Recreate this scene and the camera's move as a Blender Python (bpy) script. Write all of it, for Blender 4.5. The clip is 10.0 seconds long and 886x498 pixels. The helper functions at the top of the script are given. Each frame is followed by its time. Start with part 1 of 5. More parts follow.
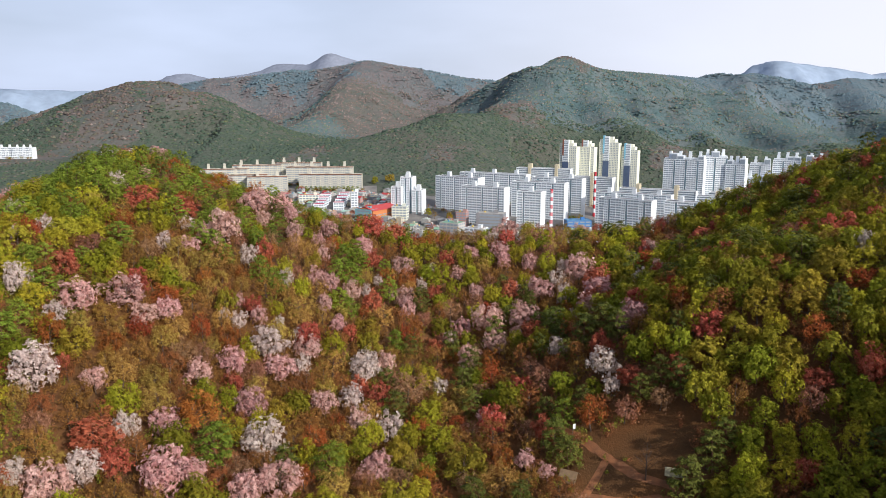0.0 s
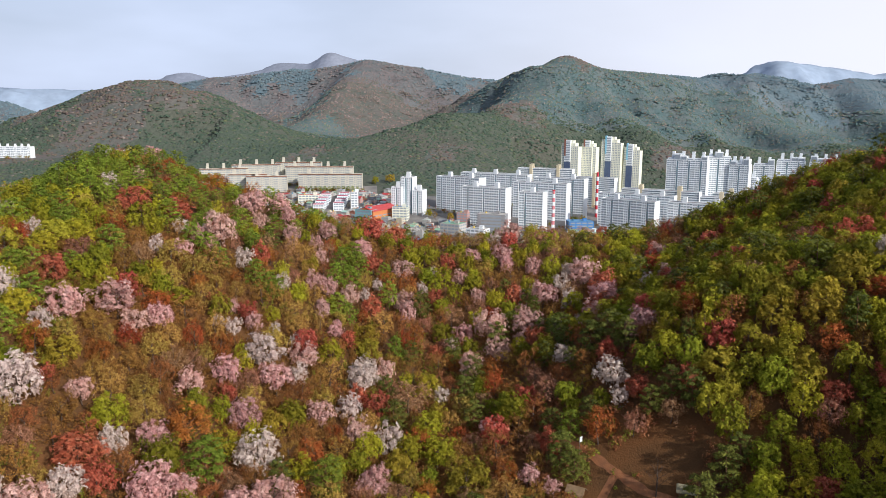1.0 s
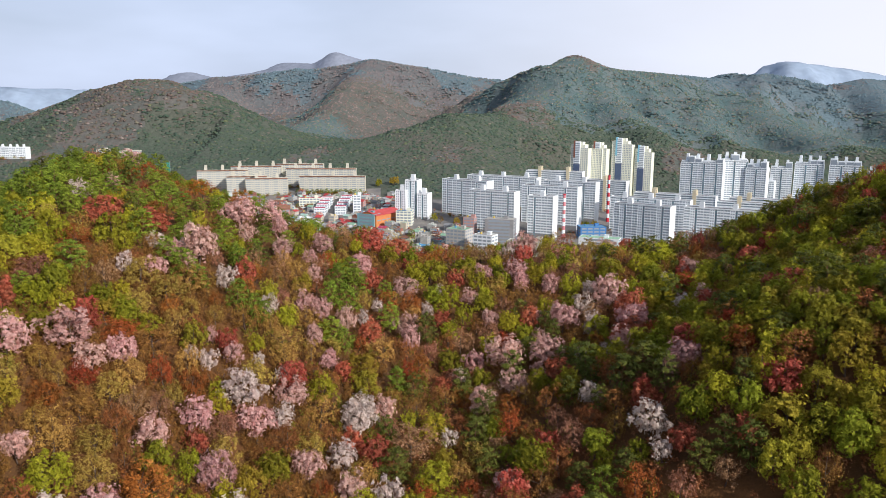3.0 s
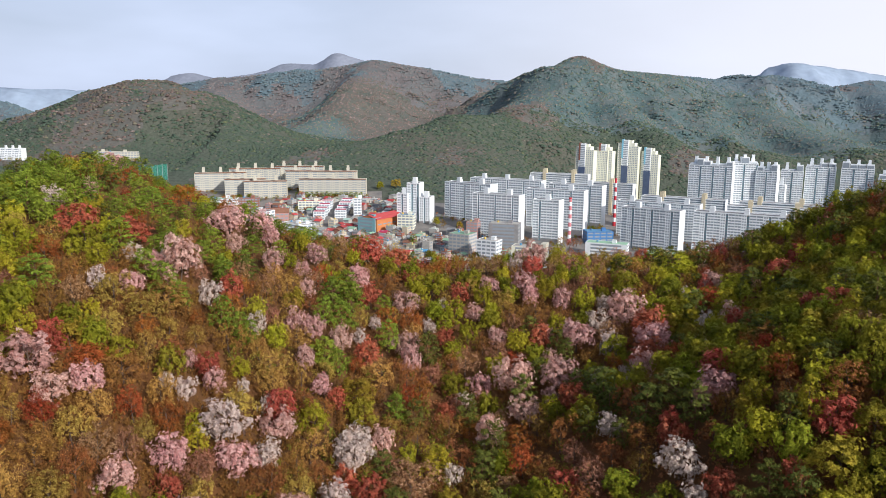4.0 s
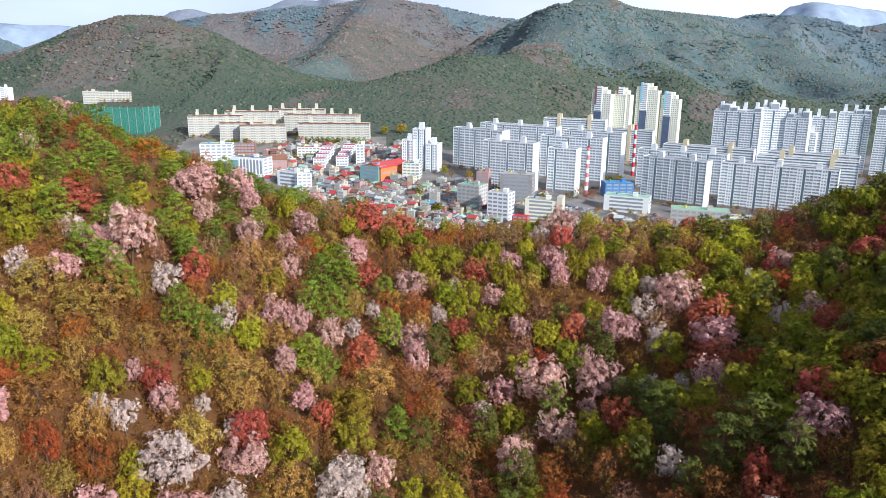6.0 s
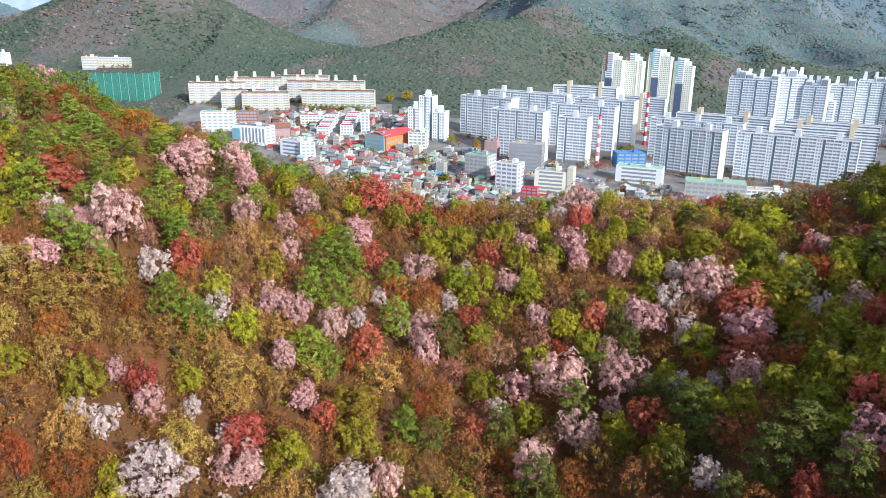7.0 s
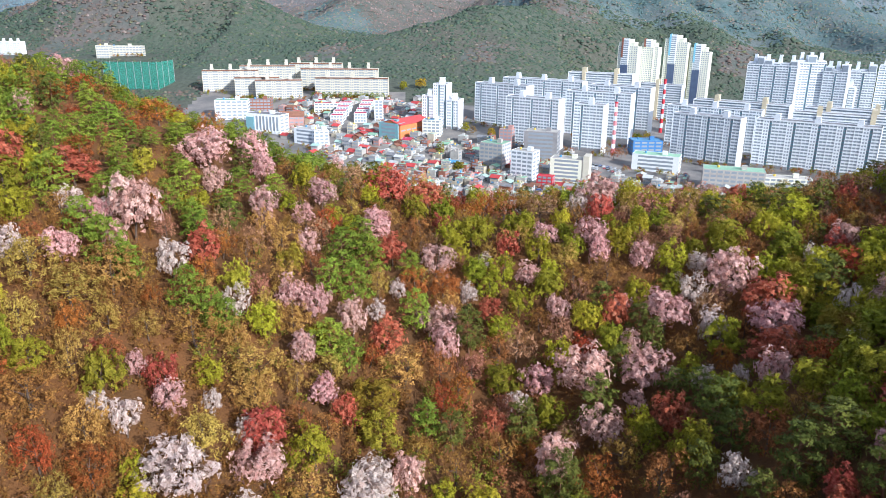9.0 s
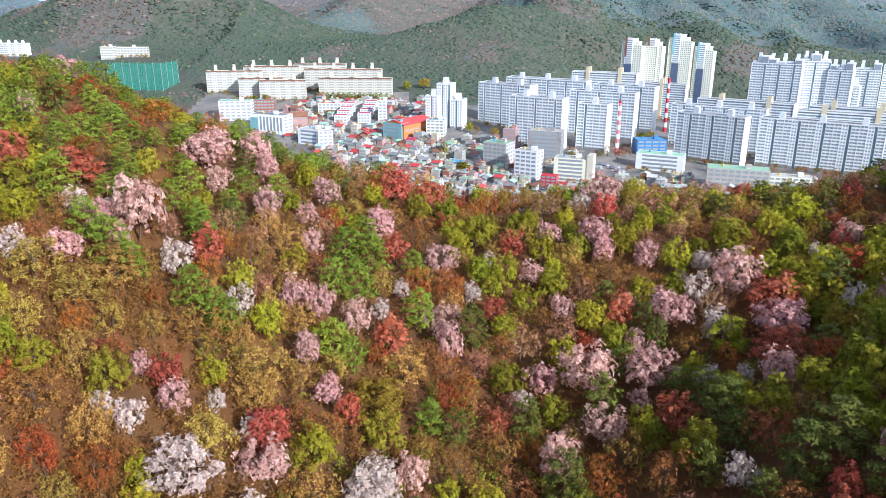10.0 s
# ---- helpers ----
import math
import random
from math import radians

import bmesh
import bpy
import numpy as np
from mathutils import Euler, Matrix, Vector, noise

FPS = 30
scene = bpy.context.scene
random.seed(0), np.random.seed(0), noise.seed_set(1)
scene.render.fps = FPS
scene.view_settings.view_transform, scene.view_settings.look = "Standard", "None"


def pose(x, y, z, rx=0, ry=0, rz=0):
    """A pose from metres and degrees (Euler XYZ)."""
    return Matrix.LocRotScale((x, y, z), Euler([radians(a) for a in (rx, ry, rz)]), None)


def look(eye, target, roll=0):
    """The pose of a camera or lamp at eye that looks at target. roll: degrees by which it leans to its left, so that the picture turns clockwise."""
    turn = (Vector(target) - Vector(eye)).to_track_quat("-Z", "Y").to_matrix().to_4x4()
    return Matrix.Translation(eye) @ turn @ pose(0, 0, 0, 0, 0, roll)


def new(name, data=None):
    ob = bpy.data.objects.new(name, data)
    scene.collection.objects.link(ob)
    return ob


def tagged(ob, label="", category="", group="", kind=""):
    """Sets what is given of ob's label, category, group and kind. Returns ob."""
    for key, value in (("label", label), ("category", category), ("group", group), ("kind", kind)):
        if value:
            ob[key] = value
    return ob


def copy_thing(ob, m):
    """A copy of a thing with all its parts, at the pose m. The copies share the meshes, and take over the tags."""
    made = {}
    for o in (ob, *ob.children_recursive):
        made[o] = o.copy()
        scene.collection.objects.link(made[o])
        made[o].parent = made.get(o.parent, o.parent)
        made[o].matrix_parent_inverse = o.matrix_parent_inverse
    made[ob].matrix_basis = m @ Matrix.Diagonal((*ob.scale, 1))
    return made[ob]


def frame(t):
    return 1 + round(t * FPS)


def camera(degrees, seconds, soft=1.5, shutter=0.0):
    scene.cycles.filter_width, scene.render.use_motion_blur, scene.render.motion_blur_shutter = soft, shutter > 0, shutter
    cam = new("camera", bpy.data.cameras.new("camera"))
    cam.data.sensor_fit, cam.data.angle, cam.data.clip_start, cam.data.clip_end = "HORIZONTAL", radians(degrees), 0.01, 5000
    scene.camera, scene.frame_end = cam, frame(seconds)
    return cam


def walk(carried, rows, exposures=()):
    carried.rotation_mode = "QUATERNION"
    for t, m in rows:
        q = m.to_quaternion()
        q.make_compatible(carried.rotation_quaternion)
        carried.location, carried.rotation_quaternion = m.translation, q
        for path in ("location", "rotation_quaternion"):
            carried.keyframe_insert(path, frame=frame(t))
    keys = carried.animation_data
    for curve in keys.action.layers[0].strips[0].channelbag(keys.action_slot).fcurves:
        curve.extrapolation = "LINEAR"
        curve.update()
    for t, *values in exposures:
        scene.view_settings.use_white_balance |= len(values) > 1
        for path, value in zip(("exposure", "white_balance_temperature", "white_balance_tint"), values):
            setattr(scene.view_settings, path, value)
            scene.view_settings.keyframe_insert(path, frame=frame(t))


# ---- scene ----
cam = camera(62.6, 10.0, 0.8)
METRES, EYE, TILT, LEAN, TURN = 130.0, 138.0, -10.5, 0.0, 0.0
ROWS = [
    (0.0, 0.0, 0.0, 0.0, 0.0, 0.0, -0.0),
    (0.5, -0.0005, 0.0253, 0.0045, 0.01, -0.03, -0.06),
    (1.0, -0.0026, 0.065, 0.0123, 0.04, -0.03, -0.11),
    (1.5, -0.0061, 0.1162, 0.0211, 0.12, -0.06, -0.16),
    (2.0, -0.0089, 0.176, 0.0315, 0.23, -0.06, -0.2),
    (2.5, -0.0107, 0.2433, 0.0444, 0.32, -0.05, -0.24),
    (4.0, -0.0165, 0.478, 0.0888, 0.58, 0.1, -0.4),
    (4.5, -0.0211, 0.5626, 0.1045, 0.67, -0.75, -0.48),
    (5.0, -0.0267, 0.6492, 0.1209, 0.76, -2.15, -0.62),
    (6.5, -0.0436, 0.9085, 0.1669, 1.23, -5.59, -0.94),
    (7.0, -0.0521, 0.9544, 0.1754, 1.46, -6.98, -1.01),
    (7.5, -0.06, 0.9691, 0.1789, 1.73, -7.85, -1.07),
    (8.0, -0.064, 0.9717, 0.1802, 1.95, -7.9, -1.07),
    (8.5, -0.0666, 0.9725, 0.1804, 2.18, -7.93, -0.98),
    (9.0, -0.0676, 0.9732, 0.1796, 2.42, -7.96, -0.87),
    (9.5, -0.0671, 0.9733, 0.179, 2.58, -7.96, -0.76),
    (10.0, -0.0667, 0.9734, 0.1785, 2.72, -7.96, -0.69),
]
walk(cam, [(t, pose(0, 0, EYE, TILT, LEAN, TURN) @ pose(METRES * x, METRES * y, METRES * z, 90 + pitch, roll, yaw)) for t, x, y, z, yaw, pitch, roll in ROWS],
     exposures=((0.0, -0.03, 6250, 13), (4.0, -0.04, 6250, 13), (5.0, 0.06, 6100, 13), (6.5, 0.38, 5800, 12), (8.0, 0.5, 5650, 12), (10.0, 0.53, 5650, 12)))

# ---- light ----
SUN_AZ, SUN_EL = radians(136), radians(25.5)          # clockwise from the line of flight; height
world = bpy.data.worlds.new("sky")
scene.world = world
world.use_nodes = True
wn, wl = world.node_tree.nodes, world.node_tree.links
sky = wn.new("ShaderNodeTexSky")
sky.sky_type = "NISHITA"
sky.sun_disc = False
sky.sun_elevation, sky.sun_rotation = SUN_EL, SUN_AZ
sky.altitude, sky.air_density, sky.dust_density, sky.ozone_density = 100, 1.0, 4.0, 1.5
# thin high cloud that veils the whole sky
wc = wn.new("ShaderNodeTexCoord")
wm = wn.new("ShaderNodeMapping")
wm.inputs["Scale"].default_value = (1.0, 1.0, 3.5)
wnoise = wn.new("ShaderNodeTexNoise")
wnoise.inputs["Scale"].default_value = 2.2
wnoise.inputs["Detail"].default_value = 4
wsep = wn.new("ShaderNodeSeparateXYZ")
wheight = wn.new("ShaderNodeMapRange")                 # haze thins with height above the horizon
wheight.interpolation_type = "SMOOTHSTEP"
wheight.inputs["From Min"].default_value, wheight.inputs["From Max"].default_value = 0.0, 0.55
wheight.inputs["To Min"].default_value, wheight.inputs["To Max"].default_value = 0.86, 0.12
wramp = wn.new("ShaderNodeMapRange")
wramp.inputs["From Min"].default_value, wramp.inputs["From Max"].default_value = 0.3, 0.75
wramp.inputs["To Min"].default_value, wramp.inputs["To Max"].default_value = -0.22, 0.2
wsum = wn.new("ShaderNodeMath")
wsum.operation, wsum.use_clamp = "ADD", True
wmix = wn.new("ShaderNodeMix")
wmix.data_type = "RGBA"
wmix.inputs[7].default_value = (8.8, 10.0, 12.3, 1)
wl.new(wc.outputs["Generated"], wm.inputs["Vector"])
wl.new(wm.outputs[0], wnoise.inputs["Vector"])
wl.new(wnoise.outputs[0], wramp.inputs["Value"])
wl.new(wc.outputs["Generated"], wsep.inputs[0])
wl.new(wsep.outputs["Z"], wheight.inputs["Value"])
wl.new(wheight.outputs[0], wsum.inputs[0])
wl.new(wramp.outputs[0], wsum.inputs[1])
wl.new(wsum.outputs[0], wmix.inputs[0])
wl.new(sky.outputs[0], wmix.inputs[6])
weast = wn.new("ShaderNodeMapRange")                   # the veil is thicker and whiter on the sun's side
weast.interpolation_type = "SMOOTHSTEP"
weast.inputs["From Min"].default_value, weast.inputs["From Max"].default_value = -0.25, 0.6
weast.inputs["To Max"].default_value = 0.9
wveil = wn.new("ShaderNodeMix")
wveil.data_type = "RGBA"
wveil.inputs[7].default_value = (11.6, 11.7, 12.2, 1)
wl.new(wsep.outputs["X"], weast.inputs["Value"])
wl.new(weast.outputs[0], wveil.inputs[0])
wl.new(wmix.outputs[2], wveil.inputs[6])
wl.new(wveil.outputs[2], wn["Background"].inputs["Color"])
wn["Background"].inputs["Strength"].default_value = 0.085
sun = new("sun", bpy.data.lights.new("sun", "SUN"))
sun.data.energy, sun.data.angle, sun.data.color = 4.6, radians(0.6), (1.0, 0.93, 0.82)
SUN_DIR = Vector((math.sin(SUN_AZ) * math.cos(SUN_EL), math.cos(SUN_AZ) * math.cos(SUN_EL), math.sin(SUN_EL)))
sun.matrix_world = look(SUN_DIR * 500, (0, 0, 0))


# ---- materials ----
def principled(name, rough=0.8, metal=0.0):
    m = bpy.data.materials.new(name)
    m.use_nodes = True
    b = m.node_tree.nodes["Principled BSDF"]
    b.inputs["Roughness"].default_value, b.inputs["Metallic"].default_value = rough, metal
    b.inputs["Specular IOR Level"].default_value = 0.3
    return m, m.node_tree.nodes, m.node_tree.links, b


def mix_colour(n, l, fac, a, b, mode="MIX"):
    k = n.new("ShaderNodeMix")
    k.data_type, k.blend_type = "RGBA", mode
    for s, v in ((0, fac), (6, a), (7, b)):
        if hasattr(v, "links"):
            l.new(v, k.inputs[s])
        else:
            k.inputs[s].default_value = v if s == 0 else (*v, 1)
    return k.outputs[2]


def noise_fac(n, l, scale, detail=3, low=0.35, high=0.65, world_space=False):
    t = n.new("ShaderNodeTexNoise")
    t.inputs["Scale"].default_value, t.inputs["Detail"].default_value = scale, detail
    if world_space:
        g = n.new("ShaderNodeNewGeometry")
        l.new(g.outputs["Position"], t.inputs["Vector"])
    else:
        c = n.new("ShaderNodeTexCoord")
        l.new(c.outputs["Object"], t.inputs["Vector"])
    r = n.new("ShaderNodeMapRange")
    r.inputs["From Min"].default_value, r.inputs["From Max"].default_value = low, high
    l.new(t.outputs[0], r.inputs["Value"])
    return r.outputs[0]


def surface(name, a, b=None, rough=0.8, scale=0.4, fine=6.0, metal=0.0, bump=0.0, shift=0.0, world_space=False):
    """A wall, roof or ground paint: two tones in broad patches, fine grain, optional relief, small shift from thing to thing."""
    m, n, l, bs = principled(name, rough, metal)
    b = b or tuple(v * 0.78 for v in a)
    c = mix_colour(n, l, noise_fac(n, l, scale, 4, 0.35, 0.68, world_space), a, b)
    g = noise_fac(n, l, fine, 2, 0.3, 0.7, world_space)
    r = n.new("ShaderNodeMapRange")
    r.inputs["To Min"].default_value, r.inputs["To Max"].default_value = 0.86, 1.08
    l.new(g, r.inputs["Value"])
    h = n.new("ShaderNodeHueSaturation")
    l.new(c, h.inputs["Color"])
    l.new(r.outputs[0], h.inputs["Value"])
    out = h.outputs[0]
    if shift:
        o = n.new("ShaderNodeObjectInfo")
        r2 = n.new("ShaderNodeMapRange")
        r2.inputs["To Min"].default_value, r2.inputs["To Max"].default_value = 1 - shift, 1 + shift
        l.new(o.outputs["Random"], r2.inputs["Value"])
        h2 = n.new("ShaderNodeHueSaturation")
        l.new(r2.outputs[0], h2.inputs["Value"])
        l.new(out, h2.inputs["Color"])
        out = h2.outputs[0]
    l.new(out, bs.inputs["Base Color"])
    if bump:
        k = n.new("ShaderNodeBump")
        k.inputs["Strength"].default_value, k.inputs["Distance"].default_value = 0.6, bump
        l.new(g, k.inputs["Height"])
        l.new(k.outputs[0], bs.inputs["Normal"])
    return m


def foliage(name, tones, translucent=0.3, spread=0.3, hue=0.025, patch=None, gaps=0.0, lace_scale=4.5):
    """Leaves: each leaf takes its tone from the list, each tree shifts a little; patch: other tones in broad stands of a wood."""
    m, n, l, bs = principled(name, 0.75)
    g = n.new("ShaderNodeNewGeometry")

    def ramp(cols):
        r = n.new("ShaderNodeValToRGB")
        while len(r.color_ramp.elements) < len(cols):
            r.color_ramp.elements.new(0.5)
        for i, (e, c) in enumerate(zip(r.color_ramp.elements, cols)):
            e.position, e.color = i / max(1, len(cols) - 1), (*c, 1)
        l.new(g.outputs["Random Per Island"], r.inputs[0])
        return r.outputs[0]
    c = ramp(tones)
    if patch:
        c = mix_colour(n, l, noise_fac(n, l, patch[0], 4, 0.48, 0.6, True), c, ramp(patch[1]))
    o = n.new("ShaderNodeObjectInfo")
    v = n.new("ShaderNodeMapRange")
    v.inputs["To Min"].default_value, v.inputs["To Max"].default_value = 1 - spread, 1 + spread
    l.new(o.outputs["Random"], v.inputs["Value"])
    w = n.new("ShaderNodeMath")
    w.operation = "MULTIPLY"
    w.inputs[1].default_value = 7.31
    l.new(o.outputs["Random"], w.inputs[0])
    w2 = n.new("ShaderNodeMath")
    w2.operation = "FRACT"
    l.new(w.outputs[0], w2.inputs[0])
    hr = n.new("ShaderNodeMapRange")
    hr.inputs["To Min"].default_value, hr.inputs["To Max"].default_value = 0.5 - hue, 0.5 + hue
    l.new(w2.outputs[0], hr.inputs["Value"])
    h = n.new("ShaderNodeHueSaturation")
    l.new(hr.outputs[0], h.inputs["Hue"])
    l.new(v.outputs[0], h.inputs["Value"])
    l.new(c, h.inputs["Color"])
    if gaps:                                             # single leaves differ a little in tone
        tone = n.new("ShaderNodeMapRange")
        tone.inputs["To Min"].default_value, tone.inputs["To Max"].default_value = 0.72, 1.25
        l.new(noise_fac(n, l, 2.3, 2, 0.3, 0.7), tone.inputs["Value"])
        both = n.new("ShaderNodeMath")
        both.operation = "MULTIPLY"
        l.new(v.outputs[0], both.inputs[0])
        l.new(tone.outputs[0], both.inputs[1])
        l.new(both.outputs[0], h.inputs["Value"])
    l.new(h.outputs[0], bs.inputs["Base Color"])
    bs.inputs["Specular IOR Level"].default_value = 0.15
    if translucent:
        t = n.new("ShaderNodeBsdfTranslucent")
        l.new(h.outputs[0], t.inputs["Color"])
        s = n.new("ShaderNodeMixShader")
        s.inputs[0].default_value = 0.75 * translucent
        l.new(bs.outputs[0], s.inputs[1])
        l.new(t.outputs[0], s.inputs[2])
        l.new(s.outputs[0], n["Material Output"].inputs["Surface"])
    if gaps:                                             # a spray is lace: leaves and twigs with air between them
        hole = n.new("ShaderNodeBsdfTransparent")
        lace = n.new("ShaderNodeMixShader")
        l.new(noise_fac(n, l, lace_scale, 1, gaps - 0.03, gaps + 0.03), lace.inputs[0])
        l.new(hole.outputs[0], lace.inputs[1])
        l.new((s if translucent else bs).outputs[0], lace.inputs[2])
        l.new(lace.outputs[0], n["Material Output"].inputs["Surface"])
    return m


LEAF = {
    "white_cherry": foliage("white_blossom", [(0.533, 0.41, 0.365), (0.619, 0.508, 0.456), (0.654, 0.558, 0.502), (0.447, 0.32, 0.266)], 0.3, 0.08, 0.01, gaps=0.455, lace_scale=6.5),
    "pink_cherry": foliage("pink_blossom", [(0.499, 0.25, 0.222), (0.602, 0.351, 0.318), (0.654, 0.429, 0.392), (0.413, 0.195, 0.163)], 0.3, 0.18, 0.015, gaps=0.455, lace_scale=6.5),
    "rose_maple": foliage("rose_leaf", [(0.4, 0.0808, 0.048), (0.48, 0.133, 0.08), (0.28, 0.0475, 0.028), (0.5, 0.19, 0.12)], 0.3, 0.25, 0.008, gaps=0.45, lace_scale=6.0),
    "russet_tree": foliage("russet_leaf", [(0.353, 0.0968, 0.026), (0.265, 0.0616, 0.0163), (0.392, 0.132, 0.039)], 0.25, 0.25, 0.02, gaps=0.52),
    "mauve_tree": foliage("mauve_bud", [(0.336, 0.162, 0.0936), (0.244, 0.12, 0.0648), (0.428, 0.231, 0.144)], 0.2, 0.22, 0.02, gaps=0.52),
    "yellow_tree": foliage("yellow_leaf", [(0.272, 0.232, 0.02), (0.342, 0.279, 0.028), (0.191, 0.163, 0.016)], 0.3, 0.3, 0.025, gaps=0.47),
    "green_tree": foliage("fresh_leaf", [(0.188, 0.194, 0.0136), (0.256, 0.252, 0.017), (0.125, 0.136, 0.0102)], 0.3, 0.3, 0.02, gaps=0.47),
    "spring_tree": foliage("lime_leaf", [(0.285, 0.267, 0.016), (0.361, 0.33, 0.0224), (0.203, 0.199, 0.012)], 0.3, 0.25, 0.02, gaps=0.47),
    "dark_pine": foliage("dark_needle", [(0.0923, 0.109, 0.0187), (0.129, 0.142, 0.0238), (0.0616, 0.076, 0.0153)], 0.12, 0.25, 0.012, gaps=0.47),
    "tan_oak": foliage("tan_bud", [(0.333, 0.211, 0.0462), (0.412, 0.27, 0.0627), (0.255, 0.149, 0.033)], 0.2, 0.22, 0.02, gaps=0.52),
    "bare_oak": foliage("brown_bud", [(0.302, 0.141, 0.0363), (0.229, 0.101, 0.0264), (0.354, 0.179, 0.0475)], 0.15, 0.25, 0.025, gaps=0.52),
    "pine": foliage("pine_needle", [(0.152, 0.205, 0.0204), (0.209, 0.27, 0.0289), (0.0992, 0.145, 0.0153)], 0.15, 0.25, 0.012, gaps=0.47),
}
BARK = surface("bark", (0.13, 0.09, 0.065), (0.07, 0.05, 0.04), 0.9, 1.5, 9)
PINE_BARK = surface("pine_bark", (0.2, 0.095, 0.055), (0.1, 0.06, 0.04), 0.9, 1.5, 9)
FLOOR = surface("leaf_litter", (0.16, 0.07, 0.023), (0.095, 0.048, 0.018), 0.95, 0.09, 2.2, bump=0.2, world_space=True)
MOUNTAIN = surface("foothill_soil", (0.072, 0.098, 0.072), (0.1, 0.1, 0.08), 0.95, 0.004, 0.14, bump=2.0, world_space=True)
# The mountain and high soils carry distance haze in their base colour.
HAZED_SLOPE = surface("hazed_mountain_soil", (0.075, 0.125, 0.13), (0.125, 0.15, 0.15), 0.95, 0.022, 0.14, bump=1.5, world_space=True)
HAZED_HIGH_SLOPE = surface("hazed_high_soil", (0.105, 0.155, 0.182), (0.135, 0.16, 0.175), 0.95, 0.016, 0.1, bump=1.5, world_space=True)
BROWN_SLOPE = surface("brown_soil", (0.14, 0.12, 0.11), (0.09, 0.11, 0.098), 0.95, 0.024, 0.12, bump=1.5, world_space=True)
HAZED_HIGH_BROWN = surface("hazed_high_brown_soil", (0.15, 0.135, 0.138), (0.128, 0.138, 0.142), 0.95, 0.015, 0.1, bump=1.5, world_space=True)
ASPHALT = surface("street", (0.15, 0.15, 0.15), (0.27, 0.25, 0.23), 0.9, 0.05, 0.9, world_space=True)
DIRT = surface("trail_dirt", (0.34, 0.14, 0.06), (0.22, 0.1, 0.05), 0.95, 0.4, 3, bump=0.05, world_space=True)
THICKET = {
    "brown": foliage("brown_thicket", [(0.24, 0.108, 0.028), (0.175, 0.075, 0.02), (0.27, 0.14, 0.038), (0.19, 0.11, 0.026)], 0.15, 0, 0),
    "green": foliage("green_thicket", [(0.18, 0.19, 0.02), (0.25, 0.25, 0.03), (0.13, 0.145, 0.02)], 0.2, 0, 0),
    "russet": foliage("russet_thicket", [(0.36, 0.14, 0.055), (0.28, 0.1, 0.04), (0.4, 0.2, 0.1)], 0.2, 0, 0),
}
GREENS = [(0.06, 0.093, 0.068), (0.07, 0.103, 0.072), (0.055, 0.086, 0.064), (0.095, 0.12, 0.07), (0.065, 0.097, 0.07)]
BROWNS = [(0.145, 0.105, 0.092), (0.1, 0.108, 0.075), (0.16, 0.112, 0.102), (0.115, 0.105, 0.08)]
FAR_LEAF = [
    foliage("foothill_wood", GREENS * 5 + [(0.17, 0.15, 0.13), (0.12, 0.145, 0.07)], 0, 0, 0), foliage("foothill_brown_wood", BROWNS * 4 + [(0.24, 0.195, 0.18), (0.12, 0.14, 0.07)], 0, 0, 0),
    # mountain and high tones: paler and bluer, haze mixed into the leaf colour
    foliage("hazed_mountain_wood", [(0.078, 0.135, 0.138), (0.092, 0.15, 0.142), (0.072, 0.125, 0.132), (0.145, 0.175, 0.115), (0.082, 0.138, 0.14), (0.155, 0.145, 0.12), (0.21, 0.19, 0.165)], 0, 0, 0),
    foliage("hazed_mountain_brown_wood", [(0.17, 0.125, 0.115), (0.12, 0.125, 0.1), (0.19, 0.135, 0.125), (0.095, 0.12, 0.1), (0.16, 0.125, 0.11), (0.24, 0.19, 0.175)], 0, 0, 0),
    foliage("hazed_high_wood", [(0.105, 0.163, 0.195), (0.12, 0.177, 0.203), (0.1, 0.157, 0.19), (0.15, 0.182, 0.175)], 0, 0, 0),
    foliage("hazed_high_brown_wood", [(0.165, 0.14, 0.138), (0.145, 0.14, 0.138), (0.19, 0.155, 0.15), (0.125, 0.142, 0.145), (0.115, 0.138, 0.142)], 0, 0, 0),
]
# The pale blue of both is distance haze, put into the base colour.
HAZED_RANGE = surface("hazed_back_range", (0.25, 0.28, 0.35), (0.23, 0.26, 0.33), 0.95, 0.006, 0.05, world_space=True)
HAZED_RIDGE = surface("hazed_far_ridge", (0.3, 0.38, 0.5), (0.29, 0.37, 0.48), 0.95, 0.003, 0.02, world_space=True)

WHITE = surface("white_paint", (0.8, 0.84, 0.87), (0.74, 0.79, 0.83), 0.7, 0.15, 2)
CREAM = surface("cream_paint", (0.78, 0.79, 0.67), (0.72, 0.73, 0.61), 0.7, 0.15, 2)
SAND = surface("sand_paint", (0.68, 0.6, 0.42), (0.6, 0.53, 0.38), 0.7, 0.15, 2)
IVORY = surface("ivory_paint", (0.58, 0.56, 0.47), (0.53, 0.51, 0.43), 0.7, 0.15, 2)
NAVY = surface("navy_panel", (0.09, 0.13, 0.22), (0.07, 0.1, 0.18), 0.6, 0.2, 2)
SKYBLUE = surface("light_blue_panel", (0.25, 0.55, 0.72), (0.22, 0.5, 0.66), 0.6, 0.2, 2)
TEAL = surface("teal_panel", (0.22, 0.42, 0.46), (0.18, 0.36, 0.42), 0.5, 0.2, 2)
STONE = surface("grey_plinth", (0.3, 0.3, 0.31), (0.24, 0.24, 0.25), 0.8, 0.2, 2)
CONCRETE = surface("concrete", (0.46, 0.45, 0.42), (0.36, 0.35, 0.33), 0.85, 0.2, 2, shift=0.15)
ORANGE = surface("orange_tile", (0.62, 0.24, 0.09), (0.54, 0.2, 0.08), 0.7, 0.2, 2)
